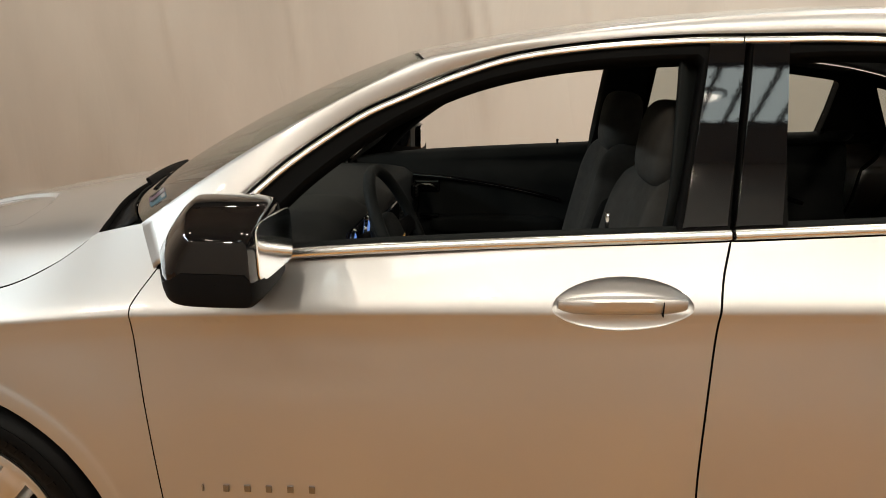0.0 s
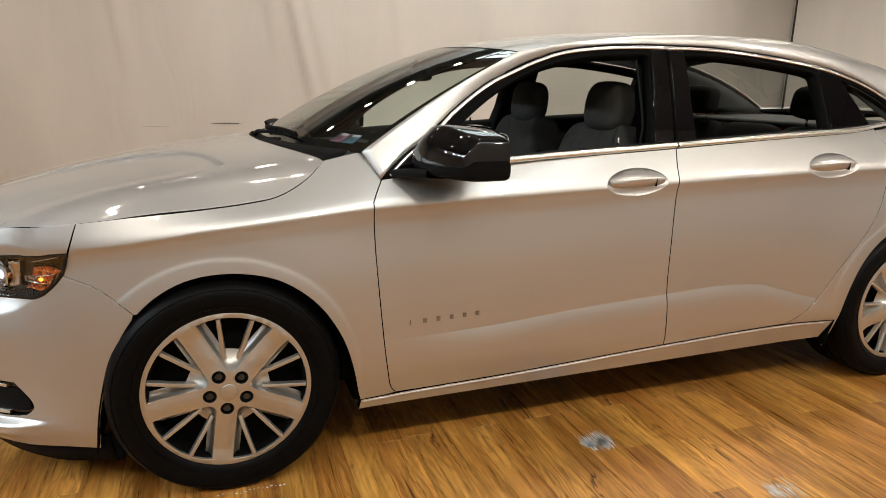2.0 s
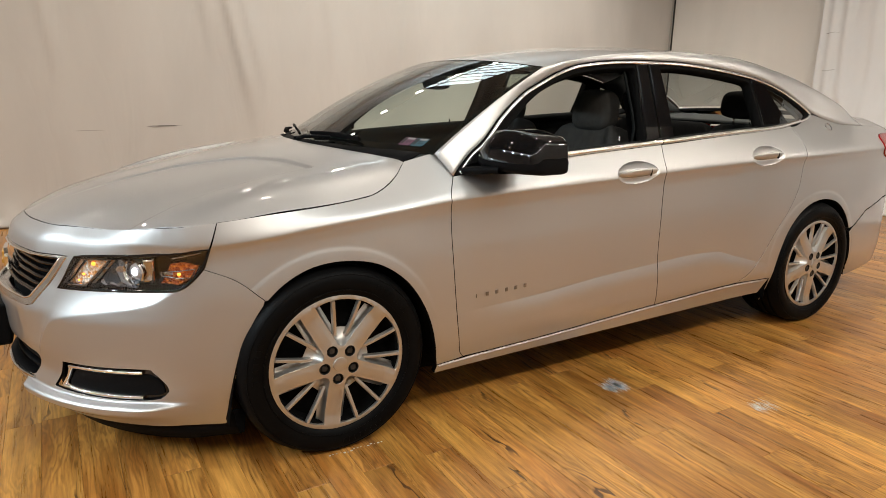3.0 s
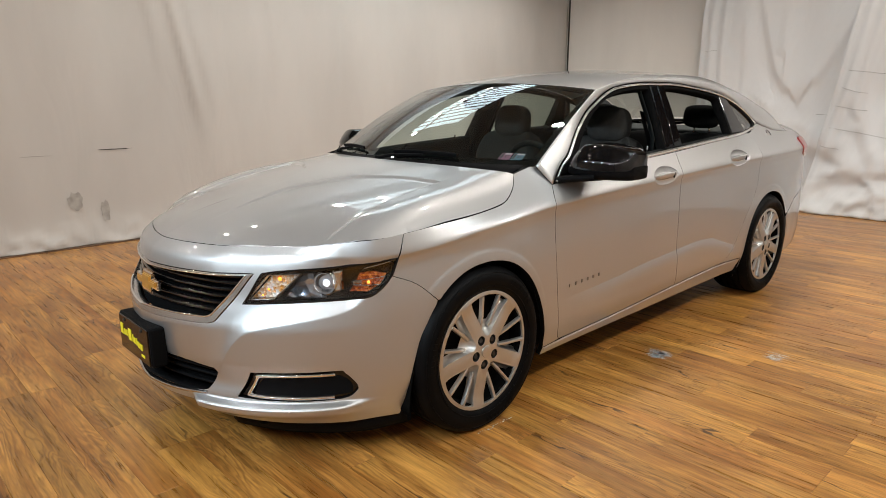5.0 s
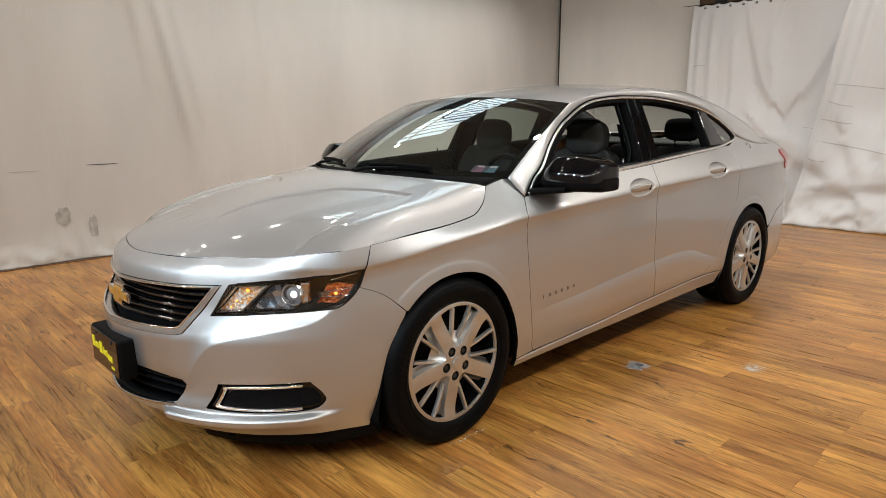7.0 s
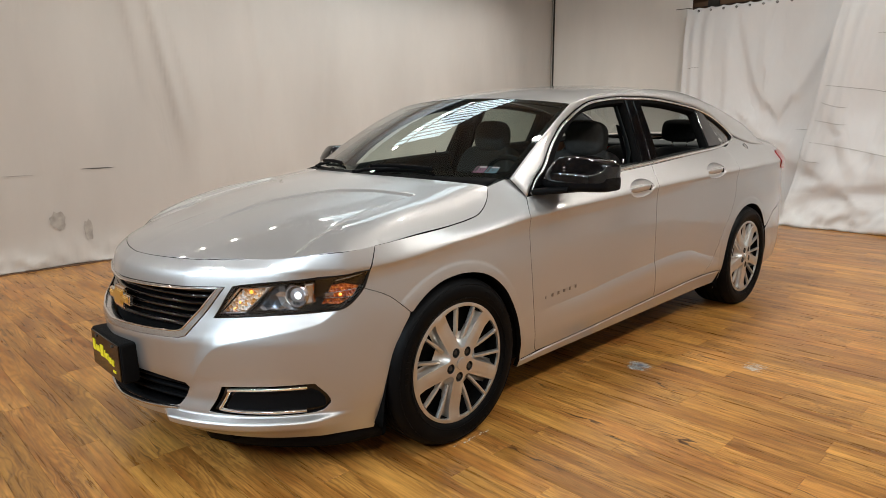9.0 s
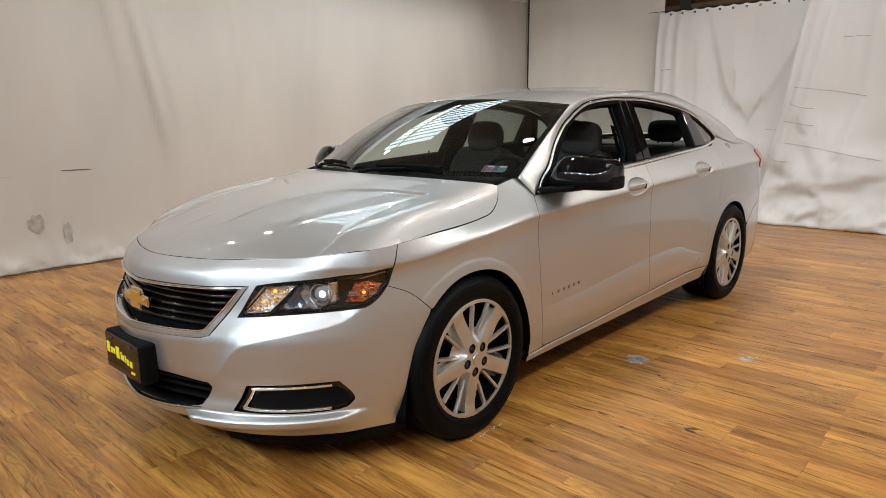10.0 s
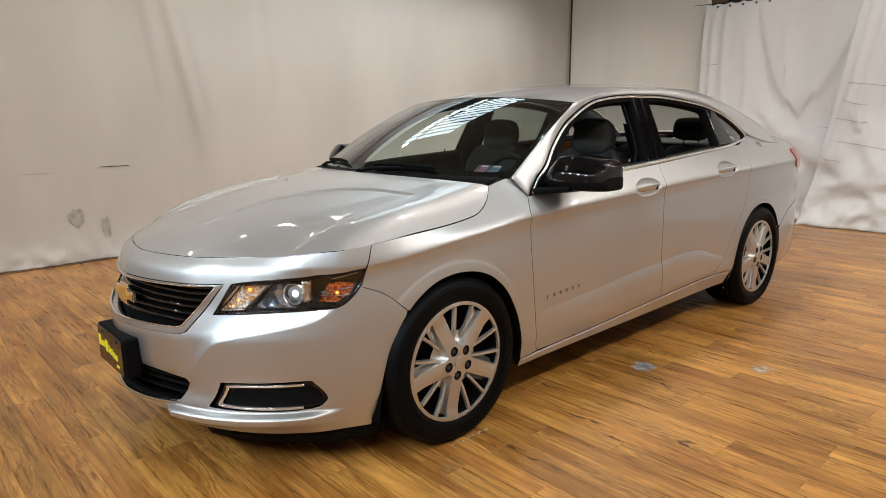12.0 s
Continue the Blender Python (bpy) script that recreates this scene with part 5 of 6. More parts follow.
def cabin_side(near):
    fender, quarter, fdoor, rdoor = PANELS[near]
    fn = lambda x, z: upper(x, z, near)
    front_half = [p for p in DLO if p[0] <= .215]
    cut_top = Vector((.252, 1.412))
    # door window frames in black, split at the seam between the doors
    ftop = [p for p in DLO_TOP if p[0] < .25]
    rtop = [p for p in DLO_TOP if p[0] > .27]
    frame_f = ftop + [cut_top + Vector((-.002, 0)), Vector((.2, BELT(.2)))] + belt_line(.195, -.92)
    frame_r = [cut_top + Vector((.004, 0))] + rtop + curve((1.515, 1.150), (1.46, 1.128), (1.35, BELT(1.35)), n=3) + belt_line(1.3, .206)
    patch("window_frame", fn, frame_f, SEALGAP, fdoor, "black window frame and sail panel", holes=[FRONT_OPEN], step=.03, lip=.05, push=-.004, centre=(0, 0, 1.1))
    patch("window_frame", fn, frame_r, SEALGAP, rdoor, "black window frame", holes=[REAR_OPEN, QUARTER_OPEN], step=.03, lip=.05, push=-.004, centre=(0, 0, 1.1))
    # gloss black pillar covers, a little crowned
    crown = lambda x, z: tuple(Vector(fn(x, z)) + Vector((0, -near * .024 * max((z - 1.05) * (1.41 - z) / .0324, 0) * .25, 0)))
    patch("pillar_cover", crown, [Vector((.112, 1.055)), Vector((.196, 1.060)), Vector((.246, 1.398)), Vector((.176, 1.398))], GLOSS, fdoor, "gloss black pillar cover", step=.02, push=.002, centre=(0, 0, 1.1))
    patch("pillar_cover", crown, [Vector((.208, 1.060)), Vector((.295, 1.064)), Vector((.328, 1.396)), Vector((.258, 1.398))], GLOSS, rdoor, "gloss black pillar cover", step=.02, push=.002, centre=(0, 0, 1.1))
    patch("rear_pillar_cover", fn, [Vector((.992, 1.106)), Vector((1.222, 1.110)), Vector((1.100, 1.318)), Vector((.998, 1.336))], GLOSS, rdoor, "gloss black divider", step=.03, push=.001, centre=(0, 0, 1.1))
    if near < 0:
        g = patch("rear_door_glass", into(fn, 0), scaled(REAR_OPEN, 1.01), TINTED, rdoor, "tinted rear door glass", step=.05, lip=.004, push=-.016, centre=(0, 0, 1.1))
        g.visible_shadow = False
    q = patch("quarter_glass", fn, scaled(QUARTER_OPEN, 1.03), TINTED, rdoor, "dark tinted quarter glass", step=.04, lip=.004, push=-.010, centre=(0, 0, 1.1))
    q.visible_shadow = False
    # bright trim round the windows
    line = []
    for i, p in enumerate(DLO_TOP):
        d = (DLO_TOP[min(i + 1, len(DLO_TOP) - 1)] - DLO_TOP[max(i - 1, 0)]).normalized()
        line.append(Vector(upper(p[0] + d[1] * .013, p[1] - d[0] * .013, near)) + Vector((0, -near * .004, 0)))
    out = Vector((0, -near * .9, .44))
    cut = next(i for i, p in enumerate(DLO_TOP) if p[0] > .252)
    seam = line[cut - 1].lerp(line[cut], .5)
    # the rear trim turns round the end of the quarter glass
    turn = [Vector(upper(a, b, near)) + Vector((0, -near * .004, 0)) for a, b in ((1.500, 1.160), (1.503, 1.152), (1.494, 1.145), (1.45, 1.133), (1.40, 1.124), (1.352, 1.1175))]
    sweep("window_trim", line[1:cut] + [seam + Vector((-.0015, 0, 0))], out, .013, .005, TRIM, fdoor, "bright window trim")
    sweep("window_trim", [seam + Vector((.0015, 0, 0))] + line[cut:-1] + turn, out, .013, .005, TRIM, rdoor, "bright window trim")
    for a, b, d in ((-.760, .198, fdoor), (.206, 1.35, rdoor)):
        pts = [Vector((x, -near * (glass_y(x, BELT(x) + .011) + .005), BELT(x) + .011)) for x in np.linspace(a, b, 24)]
        sweep("belt_trim", pts, Vector((0, -near * .9, .44)), .020, .010, TRIM, d, "bright belt trim")


both(cabin_side)

# ---- door handles, badges
def handle(x, z, parent, near):
    """A hollow pressed into the door, deepest above the grip that bridges it."""
    edge = scoop(x, z, .256)
    rows = []
    for r in (1.0, .985, .95, .88, .78, .64, .48, .30, .12, .01):
        row = []
        for p in edge:
            u, v = x + (p[0] - x) * r, z + (p[1] - z) * r
            q = Vector(side(u, v, near))
            up = ease(-.012, .014, v - z)
            q.y += near * (.001 + (.010 + .022 * up) * (1 - r ** 2.2) ** .75)
            row.append(q)
        rows.append(row)
    loft("handle_bowl", rows, PAINT, parent, closed=True)
    # the grip: a flat bar, its upper edge crisp, tapered to both ends
    rows = []
    for t in np.linspace(-1, 1, 25):
        u, v = x + t * .116, z + .001 + .004 * t
        y = -side(u, v)[1]
        h, d = .0165 * (1 - .42 * abs(t) ** 3), .008 * (1 - abs(t) ** 4)
        prof = ((h, -.014), (h + .001, d * .7), (h - .004, d + .001), (0, d), (-h + .006, d - .003), (-h, d * .2 - .004), (-h - .001, -.014))
        rows.append([Vector((u, -near * (y + b), v + a)) for a, b in prof])
    grip = loft("door_handle", rows, PAINT, parent, "body-coloured pull handle")
    grip.data.set_sharp_from_angle(angle=radians(38))
    y = -side(x + .072, z)[1]
    box("handle_joint", (x + .0713, -near * (y - .004), z - .013), (x + .0727, -near * (y + .0088), z + .015), SEALGAP, parent, bevel=0)


for near in (1, -1):
    handle(*HANDLES[0], PANELS[near][2], near)
    handle(*HANDLES[1], PANELS[near][3], near)
    # badge on the door, its letters drawn as plain bright bars
    for k in range(6):
        x = -.845 + k * .0465
        z = .492 + .0018 * k
        y = side(x, z, near)[1]
        box("badge_bar", (x, y - near * .001, z - .008), (x + (.013 if k else .004), y - near * .0035, z + .008), DISC, PANELS[near][2], "small bright badge bar", bevel=.001)
    xb, zb = 1.60, 1.085
    yb = side(xb, zb, near)[1]
    lathe("quarter_badge", [(.020, -.003), (.024, -.004), (.026, 0), (.020, 0)], CHROME, PANELS[near][1], "small round chrome badge", steps=24,
          m=Matrix.Translation((xb, yb, zb)) @ pose(0, 0, 0, -38 if near > 0 else 180 + 38))

# ---- mirrors
def mirror(near):
    s = -near
    fdoor = PANELS[near][2]
    rows = []
    # sections from the door outwards: y, front x, back x, bottom and top
    cuts = [(.800, -.810, -.740, 1.000, 1.040), (.825, -.828, -.670, .990, 1.098), (.86, -.832, -.635, .983, 1.126), (.90, -.828, -.616, .980, 1.131), (.95, -.815, -.610, .979, 1.129),
            (1.0, -.795, -.607, .979, 1.119), (1.04, -.772, -.606, .980, 1.108), (1.062, -.755, -.607, .981, 1.100), (1.073, -.740, -.610, .985, 1.093), (1.077, -.720, -.620, .998, 1.082)]

    def ring(y, xf, xb, zl, zh, grow, split):
        cx, hx, cz, hz = (xf + xb) / 2, (xb - xf) / 2 + grow, (zl + zh) / 2, (zh - zl) / 2 + grow
        row = []
        for k in range(40):
            a = 2 * math.pi * k / 40
            co, si = math.cos(a), math.sin(a)
            px = cx + hx * math.copysign(abs(co) ** (.22 if co > 0 else .48), co)
            pz = cz + hz * math.copysign(abs(si) ** (.25 if co > 0 else .42 if si > 0 else .35), si)
            if co < 0 and si > 0:
                px += .55 * hx * (max(pz - cz, 0) / hz) ** 1.3 * abs(co)
            if split is not None and pz > zl + split:
                pz = zl + split
            row.append(Vector((px, s * (y + (grow if y > 1.06 else 0)), pz)))
        return row

    def shell(grow, split):
        rows = [ring(*c, grow, split) for c in cuts]
        for first in (True, False):
            r = rows[0 if first else -1]
            mid = sum(r, Vector()) / len(r)
            tip = [mid.lerp(p, .02) for p in r]
            rows = [tip] + rows if first else rows + [tip]
        return rows
    housing = loft("mirror", shell(0, None), GLOSS, fdoor, "gloss black door mirror", closed=True)
    housing.data.set_sharp_from_angle(angle=radians(40))
    skirt = loft("mirror_skirt", shell(.0025, .040), PLASTIC, housing, "matt black lower shell", closed=True)
    skirt.data.set_sharp_from_angle(angle=radians(40))
    cushion("mirror_glass", (-.6055, s * .965, 1.062), (.004, .170, .100), CHROME, housing, "mirror glass", .35, rings=12, around=28)
    arm = []
    for t in np.linspace(0, 1, 11):
        c = Vector((-.845 + .085 * t, s * (.772 + .17 * t), .970 + .020 * t))
        w, h = .066 - .004 * t, .015 + .002 * t
        arm.append([c + Vector((math.copysign(abs(math.cos(a)) ** .7, math.cos(a)) * w, 0, math.copysign(abs(math.sin(a)) ** .5, math.sin(a)) * h)) for a in np.linspace(0, 2 * math.pi, 25)[:-1]])
    loft("mirror_arm", arm, PLASTIC, housing, closed=True)
    patch("mirror_sail", lambda x, z: upper(x, z, near), [Vector((-.895, .985)), Vector((-.742, 1.008)), Vector((-.705, 1.06)), Vector((-.80, 1.045))], PLASTIC, housing, "black sail panel", step=.03, push=.006, lip=.01, centre=(0, 0, 1.1))


both(mirror)

# ---- wheels
def off_spoke(r, half):
    """Angle from the middle of a gap to the line that keeps a set distance from the spoke's middle."""
    return 36 - math.degrees(math.asin(min(half / r, .99)))


def cover_surface(a, b):
    r = math.hypot(a, b)
    off = (math.degrees(math.atan2(b, a)) + 90 + 36) % 72 - 36
    d = abs(r * math.sin(radians(off)))
    crown = .0028 * ease(.006, .028, d) ** 1.5 * ease(.06, .10, r) * ease(.240, .222, r)
    return (a, .004 * ease(.05, .10, r) + .007 * ease(.09, .20, r) - .006 * ease(.19, .232, r) + .004 * ease(.236, .249, r) + crown, b)


def gap_loops(ang):
    """The opening between two spokes, at the face and at the foot of its sloping walls."""
    top, low = [], []
    for sgn in (-1, 1):
        us = np.linspace(0, 1, 12)
        for u in (us if sgn < 0 else us[::-1]):
            rt, rb = .229 + (.070 - .229) * u, .225 + (.124 - .225) * u
            top.append((rt, ang + sgn * max(off_spoke(rt, .030), 2.0)))
            low.append((rb, ang + sgn * max(off_spoke(rb, .051), 4.0)))
        if sgn < 0:
            top.append((.064, ang))
            low.append((.122, ang))
    for f in np.linspace(1, -1, 13)[1:-1]:
        top.append((.2335 - .0045 * f ** 4, ang + f * off_spoke(.229, .030)))
        low.append((.2265, ang + f * off_spoke(.225, .051)))
    flat = lambda pts: [(r * math.cos(radians(a)), r * math.sin(radians(a))) for r, a in pts]
    return flat(top), flat(low)


def circle(r, n=72, c=(0, 0)):
    return [(c[0] + r * math.cos(2 * math.pi * i / n), c[1] + r * math.sin(2 * math.pi * i / n)) for i in range(n)]


def build_wheel():
    # steel set near-black so the openings between the spokes read as shaded
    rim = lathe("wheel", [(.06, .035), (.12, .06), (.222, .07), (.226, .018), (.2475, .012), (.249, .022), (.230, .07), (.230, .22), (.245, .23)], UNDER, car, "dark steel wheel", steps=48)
    prof = [(.236, .030), (.245, .014), (.262, .002), (.290, -.006), (.312, -.004), (.328, .006), (.338, .020), (.3435, .034)]
    for y in (.052, .102, .146, .192):
        prof += [(.346, y - .006), (.338, y - .004), (.338, y + .004), (.346, y + .006)]
    prof += [(.3435, .226), (.338, .240), (.328, .254), (.312, .264), (.262, .258), (.244, .246), (.236, .23)]
    tyre = lathe("tyre", prof, RUBBER, rim, "black tyre with raised sidewall marks", steps=96, squash=-.3375)
    for r in (.268, .322):
        pts = [(r * math.cos(a), .001 - (.003 if r < .3 else .0), r * math.sin(a)) for a in np.linspace(0, 2 * math.pi, 73)[:-1]]
        tube("sidewall_ring", pts, .0016, RUBBER, tyre, closed=True, sides=5)
    rngw = random.Random(5)
    for base in (40, 160, 280):
        for k in range(8):
            a = radians(base + k * 4.2)
            m = Matrix.Rotation(-a, 4, "Y") @ Matrix.Translation((.296, -.0062, 0))
            box("sidewall_mark", (-.009, -.0012, -.006), (.009, .0012, .002 + .004 * rngw.random()), RUBBER, tyre, bevel=0, m=m)
    gaps = [gap_loops(-90 + 36 + 72 * k) for k in range(5)]
    lugs = [circle(.0205, 18, (.056 * math.cos(radians(-90 + 72 * k)), .056 * math.sin(radians(-90 + 72 * k)))) for k in range(5)]
    cover = patch("wheel_cover", cover_surface, circle(.2475, 96), COVER, rim, "silver five-spoke wheel cover", holes=[g[0] for g in gaps] + lugs, step=.0115, gap=.0004, lip=.003, centre=(0, 9, 0))
    for k, (top, low) in enumerate(gaps):
        ang = -90 + 36 + 72 * k
        # sloping walls that run together towards the hub
        face = [Vector(cover_surface(*p)) + Vector((0, .0015, 0)) for p in top]
        foot = [Vector((a, .044, b)) for a, b in low]
        wall = loft("spoke_wall", [face, [p.lerp(q, .22) + Vector((0, (q.y - p.y) * .30, 0)) for p, q in zip(face, foot)], [p.lerp(q, .45) + Vector((0, (q.y - p.y) * .38, 0)) for p, q in zip(face, foot)], foot], COVER, cover, closed=True)
        wall.data.set_sharp_from_angle(angle=radians(45))
        for sh in (12.2, -12.2):
            # thin ribs from the valley out to the rim
            line = [(r * math.cos(radians(ang + sh)), y, r * math.sin(radians(ang + sh))) for r, y in ((.100, .031), (.115, .027), (.145, .021), (.18, .017), (.215, .013), (.2315, .012))]
            sweep("rib", line, (0, -1, 0), .0150, .0105, COVER, cover, sides=4)
        a = radians(-90 + 72 * k)
        m = Matrix.Translation((.056 * math.cos(a), .008, .056 * math.sin(a)))
        lathe("lug_nut", [(.0002, -.004), (.0105, -.004), (.0130, .001), (.0130, .02)], STEEL, rim, steps=6, m=m)
        lathe("lug_well", [(.0205, -.005), (.0205, .018), (.001, .019)], STEEL, rim, steps=14, m=m)
    lathe("centre_cap", [(.0002, -.0065), (.020, -.0062), (.0245, -.0050), (.026, -.001)], COVER, rim, "round centre cap", steps=32)
    lathe("brake_disc", [(.06, .095), (.150, .095), (.152, .102), (.150, .110), (.06, .110)], DISC, rim, "worn steel brake disc", steps=40)
    lathe("hub_back", [(.0002, .115), (.225, .125)], UNDER, rim, steps=24)
    return rim


wheel = build_wheel()
wheel.matrix_local = Matrix.Translation((-WHEEL_X, -WHEEL_Y, WHEEL_Z)) @ pose(0, 0, 0, 0, 8, 0)


def copy_part(ob, m):
    c = copy_thing(ob, m)
    return c


copy_part(wheel, Matrix.Translation((WHEEL_X, -WHEEL_Y, WHEEL_Z)))
copy_part(wheel, Matrix.Translation((-WHEEL_X, WHEEL_Y, WHEEL_Z)) @ pose(0, 0, 0, 0, 0, 180))
copy_part(wheel, Matrix.Translation((WHEEL_X, WHEEL_Y, WHEEL_Z)) @ pose(0, 0, 0, 0, 0, 180))

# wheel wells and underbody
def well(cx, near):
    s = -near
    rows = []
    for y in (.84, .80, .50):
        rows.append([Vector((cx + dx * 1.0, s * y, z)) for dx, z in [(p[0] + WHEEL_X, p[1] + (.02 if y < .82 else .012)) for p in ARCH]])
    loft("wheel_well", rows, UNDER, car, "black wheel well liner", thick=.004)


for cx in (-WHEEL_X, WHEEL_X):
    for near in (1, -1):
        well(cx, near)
# hung lower than the true floor pan to deepen the shadow beneath
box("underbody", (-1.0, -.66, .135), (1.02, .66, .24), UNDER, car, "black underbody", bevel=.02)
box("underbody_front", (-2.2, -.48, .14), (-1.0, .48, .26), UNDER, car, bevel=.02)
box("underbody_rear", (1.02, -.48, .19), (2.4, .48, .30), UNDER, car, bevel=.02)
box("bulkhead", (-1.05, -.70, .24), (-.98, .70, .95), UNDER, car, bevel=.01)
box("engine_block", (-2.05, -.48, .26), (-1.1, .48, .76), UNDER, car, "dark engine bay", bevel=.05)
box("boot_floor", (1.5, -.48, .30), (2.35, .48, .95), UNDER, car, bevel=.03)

# ---- tail
def tail(y, z):
    return (XE(z) - .25 * (abs(y) / .70) ** 3, y, z)


XE = spline((.2, 2.55), (.35, 2.64), (.5, 2.66), (.62, 2.65), (.68, 2.63), (.9, 2.63), (1.05, 2.60), (1.1, 2.57))
patch("rear_bumper", tail, [Vector(p) for p in ((-.70, .25), (.70, .25), (.70, .65), (-.70, .65))], PAINT, car, step=.05)
patch("boot_lid_back", tail, [Vector(p) for p in ((-.56, .655), (.56, .655), (.56, 1.06), (-.56, 1.06))], PAINT, car, step=.05)
for s in (1, -1):
    patch("tail_lamp_inner", tail, [Vector((s * a, b)) for a, b in ((.565, .86), (.70, .86), (.70, 1.0), (.565, 1.0))], RED, car, "red tail lamp lens", step=.04)
    patch("rear_panel", tail, [Vector((s * a, b)) for a, b in ((.565, .655), (.70, .655), (.70, .855), (.565, .855))], PAINT, car, step=.04)


def deck(x, y):
    return (x, y, 1.158 - .05 * max(x - 1.95, 0) - (.022 + .055 * ease(2.12, 2.46, x)) * (abs(y) / .62) ** 3)


deck_half = [Vector((2.06 - .10 * s * s, -.63 * s)) for s in np.linspace(0, 1, 7)] + [Vector((2.2, -.63)), Vector((2.44, -.61)), Vector((2.52, -.50)), Vector((2.565, -.25)), Vector((2.58, 0))]
patch("boot_lid", deck, deck_half + [Vector((p.x, -p.y)) for p in deck_half[::-1][1:-1]], PAINT, car, step=.05)
for near in (1, -1):
    rows = []
    for x in np.linspace(1.955, 2.44, 9):
        a = Vector(deck(x, -near * .63))
        z = 1.052 + .035 * ease(2.44, 1.9, x)
        b = Vector(side(min(x, 2.42), z, near))
        rows.append([a.lerp(b, k / 4) + Vector((0, 0, .006 * math.sin(math.pi * k / 4))) for k in range(5)])
    loft("deck_side", rows, PAINT, car, thick=.01)

# ---- inside
def dash():
    prof = [(-1.16, .985), (-1.0, .992), (-.86, .994), (-.74, .990), (-.66, .978), (-.62, .950), (-.625, .905), (-.60, .86), (-.61, .78), (-.66, .68), (-.74, .58), (-.80, .45)]
    rows = []
    for y in np.linspace(-.69, .69, 47):
        hump = .040 * ease(.20, .09, abs(y + .37))
        mid = .03 * ease(.22, .10, abs(y))
        edge = .02 * (abs(y) / .69) ** 3
        rows.append([Vector((x + (.02 * hump / .04 + mid if z < .97 else 0) * ease(.5, .8, z) + edge * .5, y, z + hump * ease(-.86, -.68, x) * ease(.86, .97, z) - edge)) for x, z in prof])
    d = loft("dashboard", rows, DASH, car, "dark vinyl dashboard", thick=.02)
    box("centre_screen", (-.590, -.11, .80), (-.575, .11, .93), SCREEN, d, "dark centre screen", bevel=.006)
    box("gauge_panel", (-.605, -.50, .87), (-.598, -.24, .965), SCREEN, d, "dark gauge panel", bevel=.004)
    for y in (-.45, -.29):
        lathe("gauge", [(.038, -.004), (.043, -.008), (.046, 0)], CHROME, d, "round gauge ring", steps=28, m=Matrix.Translation((-.596, y, .917)) @ pose(0, 0, 0, 0, 0, 90))
        lathe("gauge_face", [(.0003, -.001), (.037, -.001)], BLUELIT, d, steps=24, m=Matrix.Translation((-.597, y, .917)) @ pose(0, 0, 0, 0, 0, 90))
    for y in (-.62, -.17, .17, .60):
        v = box("air_vent", (-.603, y - .045, .845), (-.588, y + .045, .905), GLOSS, d, "air vent", bevel=.008)
        for k in range(4):
            box("vent_slat", (-.590, y - .038, .853 + k * .013), (-.583, y + .038, .857 + k * .013), PLASTIC, v, bevel=.001)
    sweep("dash_trim", [(-.606 + .03 * ease(.22, .10, abs(y)), y, .842) for y in np.linspace(-.66, .66, 40)], (1, 0, .2), .012, .005, SATIN, d, "satin dash strip")
    return d


dash()


def steering():
    c, tilt = Vector((-.485, -.37, .930)), radians(24)
    up, ax = Vector((-math.sin(tilt), 0, math.cos(tilt))), Vector((math.cos(tilt), 0, math.sin(tilt)))
    sid = Vector((0, 1, 0))
    ring = [c + (up * math.cos(a) + sid * math.sin(a)) * .183 for a in np.linspace(0, 2 * math.pi, 49)[:-1]]
    w = tube("steering_wheel", ring, .0155, DASH, car, "black steering wheel with a bright emblem", sides=12, closed=True)
    m = Matrix.Translation(c - ax * .035) @ Matrix((( *[ax.x, 0, up.x],), (0, 1, 0), (ax.z, 0, up.z))).to_4x4()
    cushion("hub_pad", (0, 0, 0), (.06, .17, .14), DASH, w, "airbag pad", .55, m=m)
    for a in (90, -90, 180):
        d = up * math.cos(radians(a)) + sid * math.sin(radians(a))
        rows = []
        for t in np.linspace(0, 1, 6):
            p = c - ax * (.03 * (1 - t)) + d * (.06 + .12 * t)
            e = ax.cross(d)
            hw = .030 - .008 * t
            rows.append([p + e * (math.cos(b) * hw) + ax * (math.sin(b) * .009) for b in np.linspace(0, 2 * math.pi, 13)[:-1]])
        loft("spoke", rows, SATIN if a == 180 else PLASTIC, w, closed=True)
    bowtie("wheel_emblem", (.04, .016), .004, GOLD, (0, 0, 0), w, "small gold emblem").matrix_local = Matrix.Translation(c + ax * .002) @ pose(0, 0, 0, 0, -24, 180)
    tube("column", [c - ax * .04, c - ax * .22], .045, PLASTIC, w, sides=14)
    for s in (-1, 1):
        tube("stalk", [c - ax * .08 + sid * s * .04, c - ax * .07 + sid * s * .19 + up * .02], .008, PLASTIC, w)
    return w


steering()


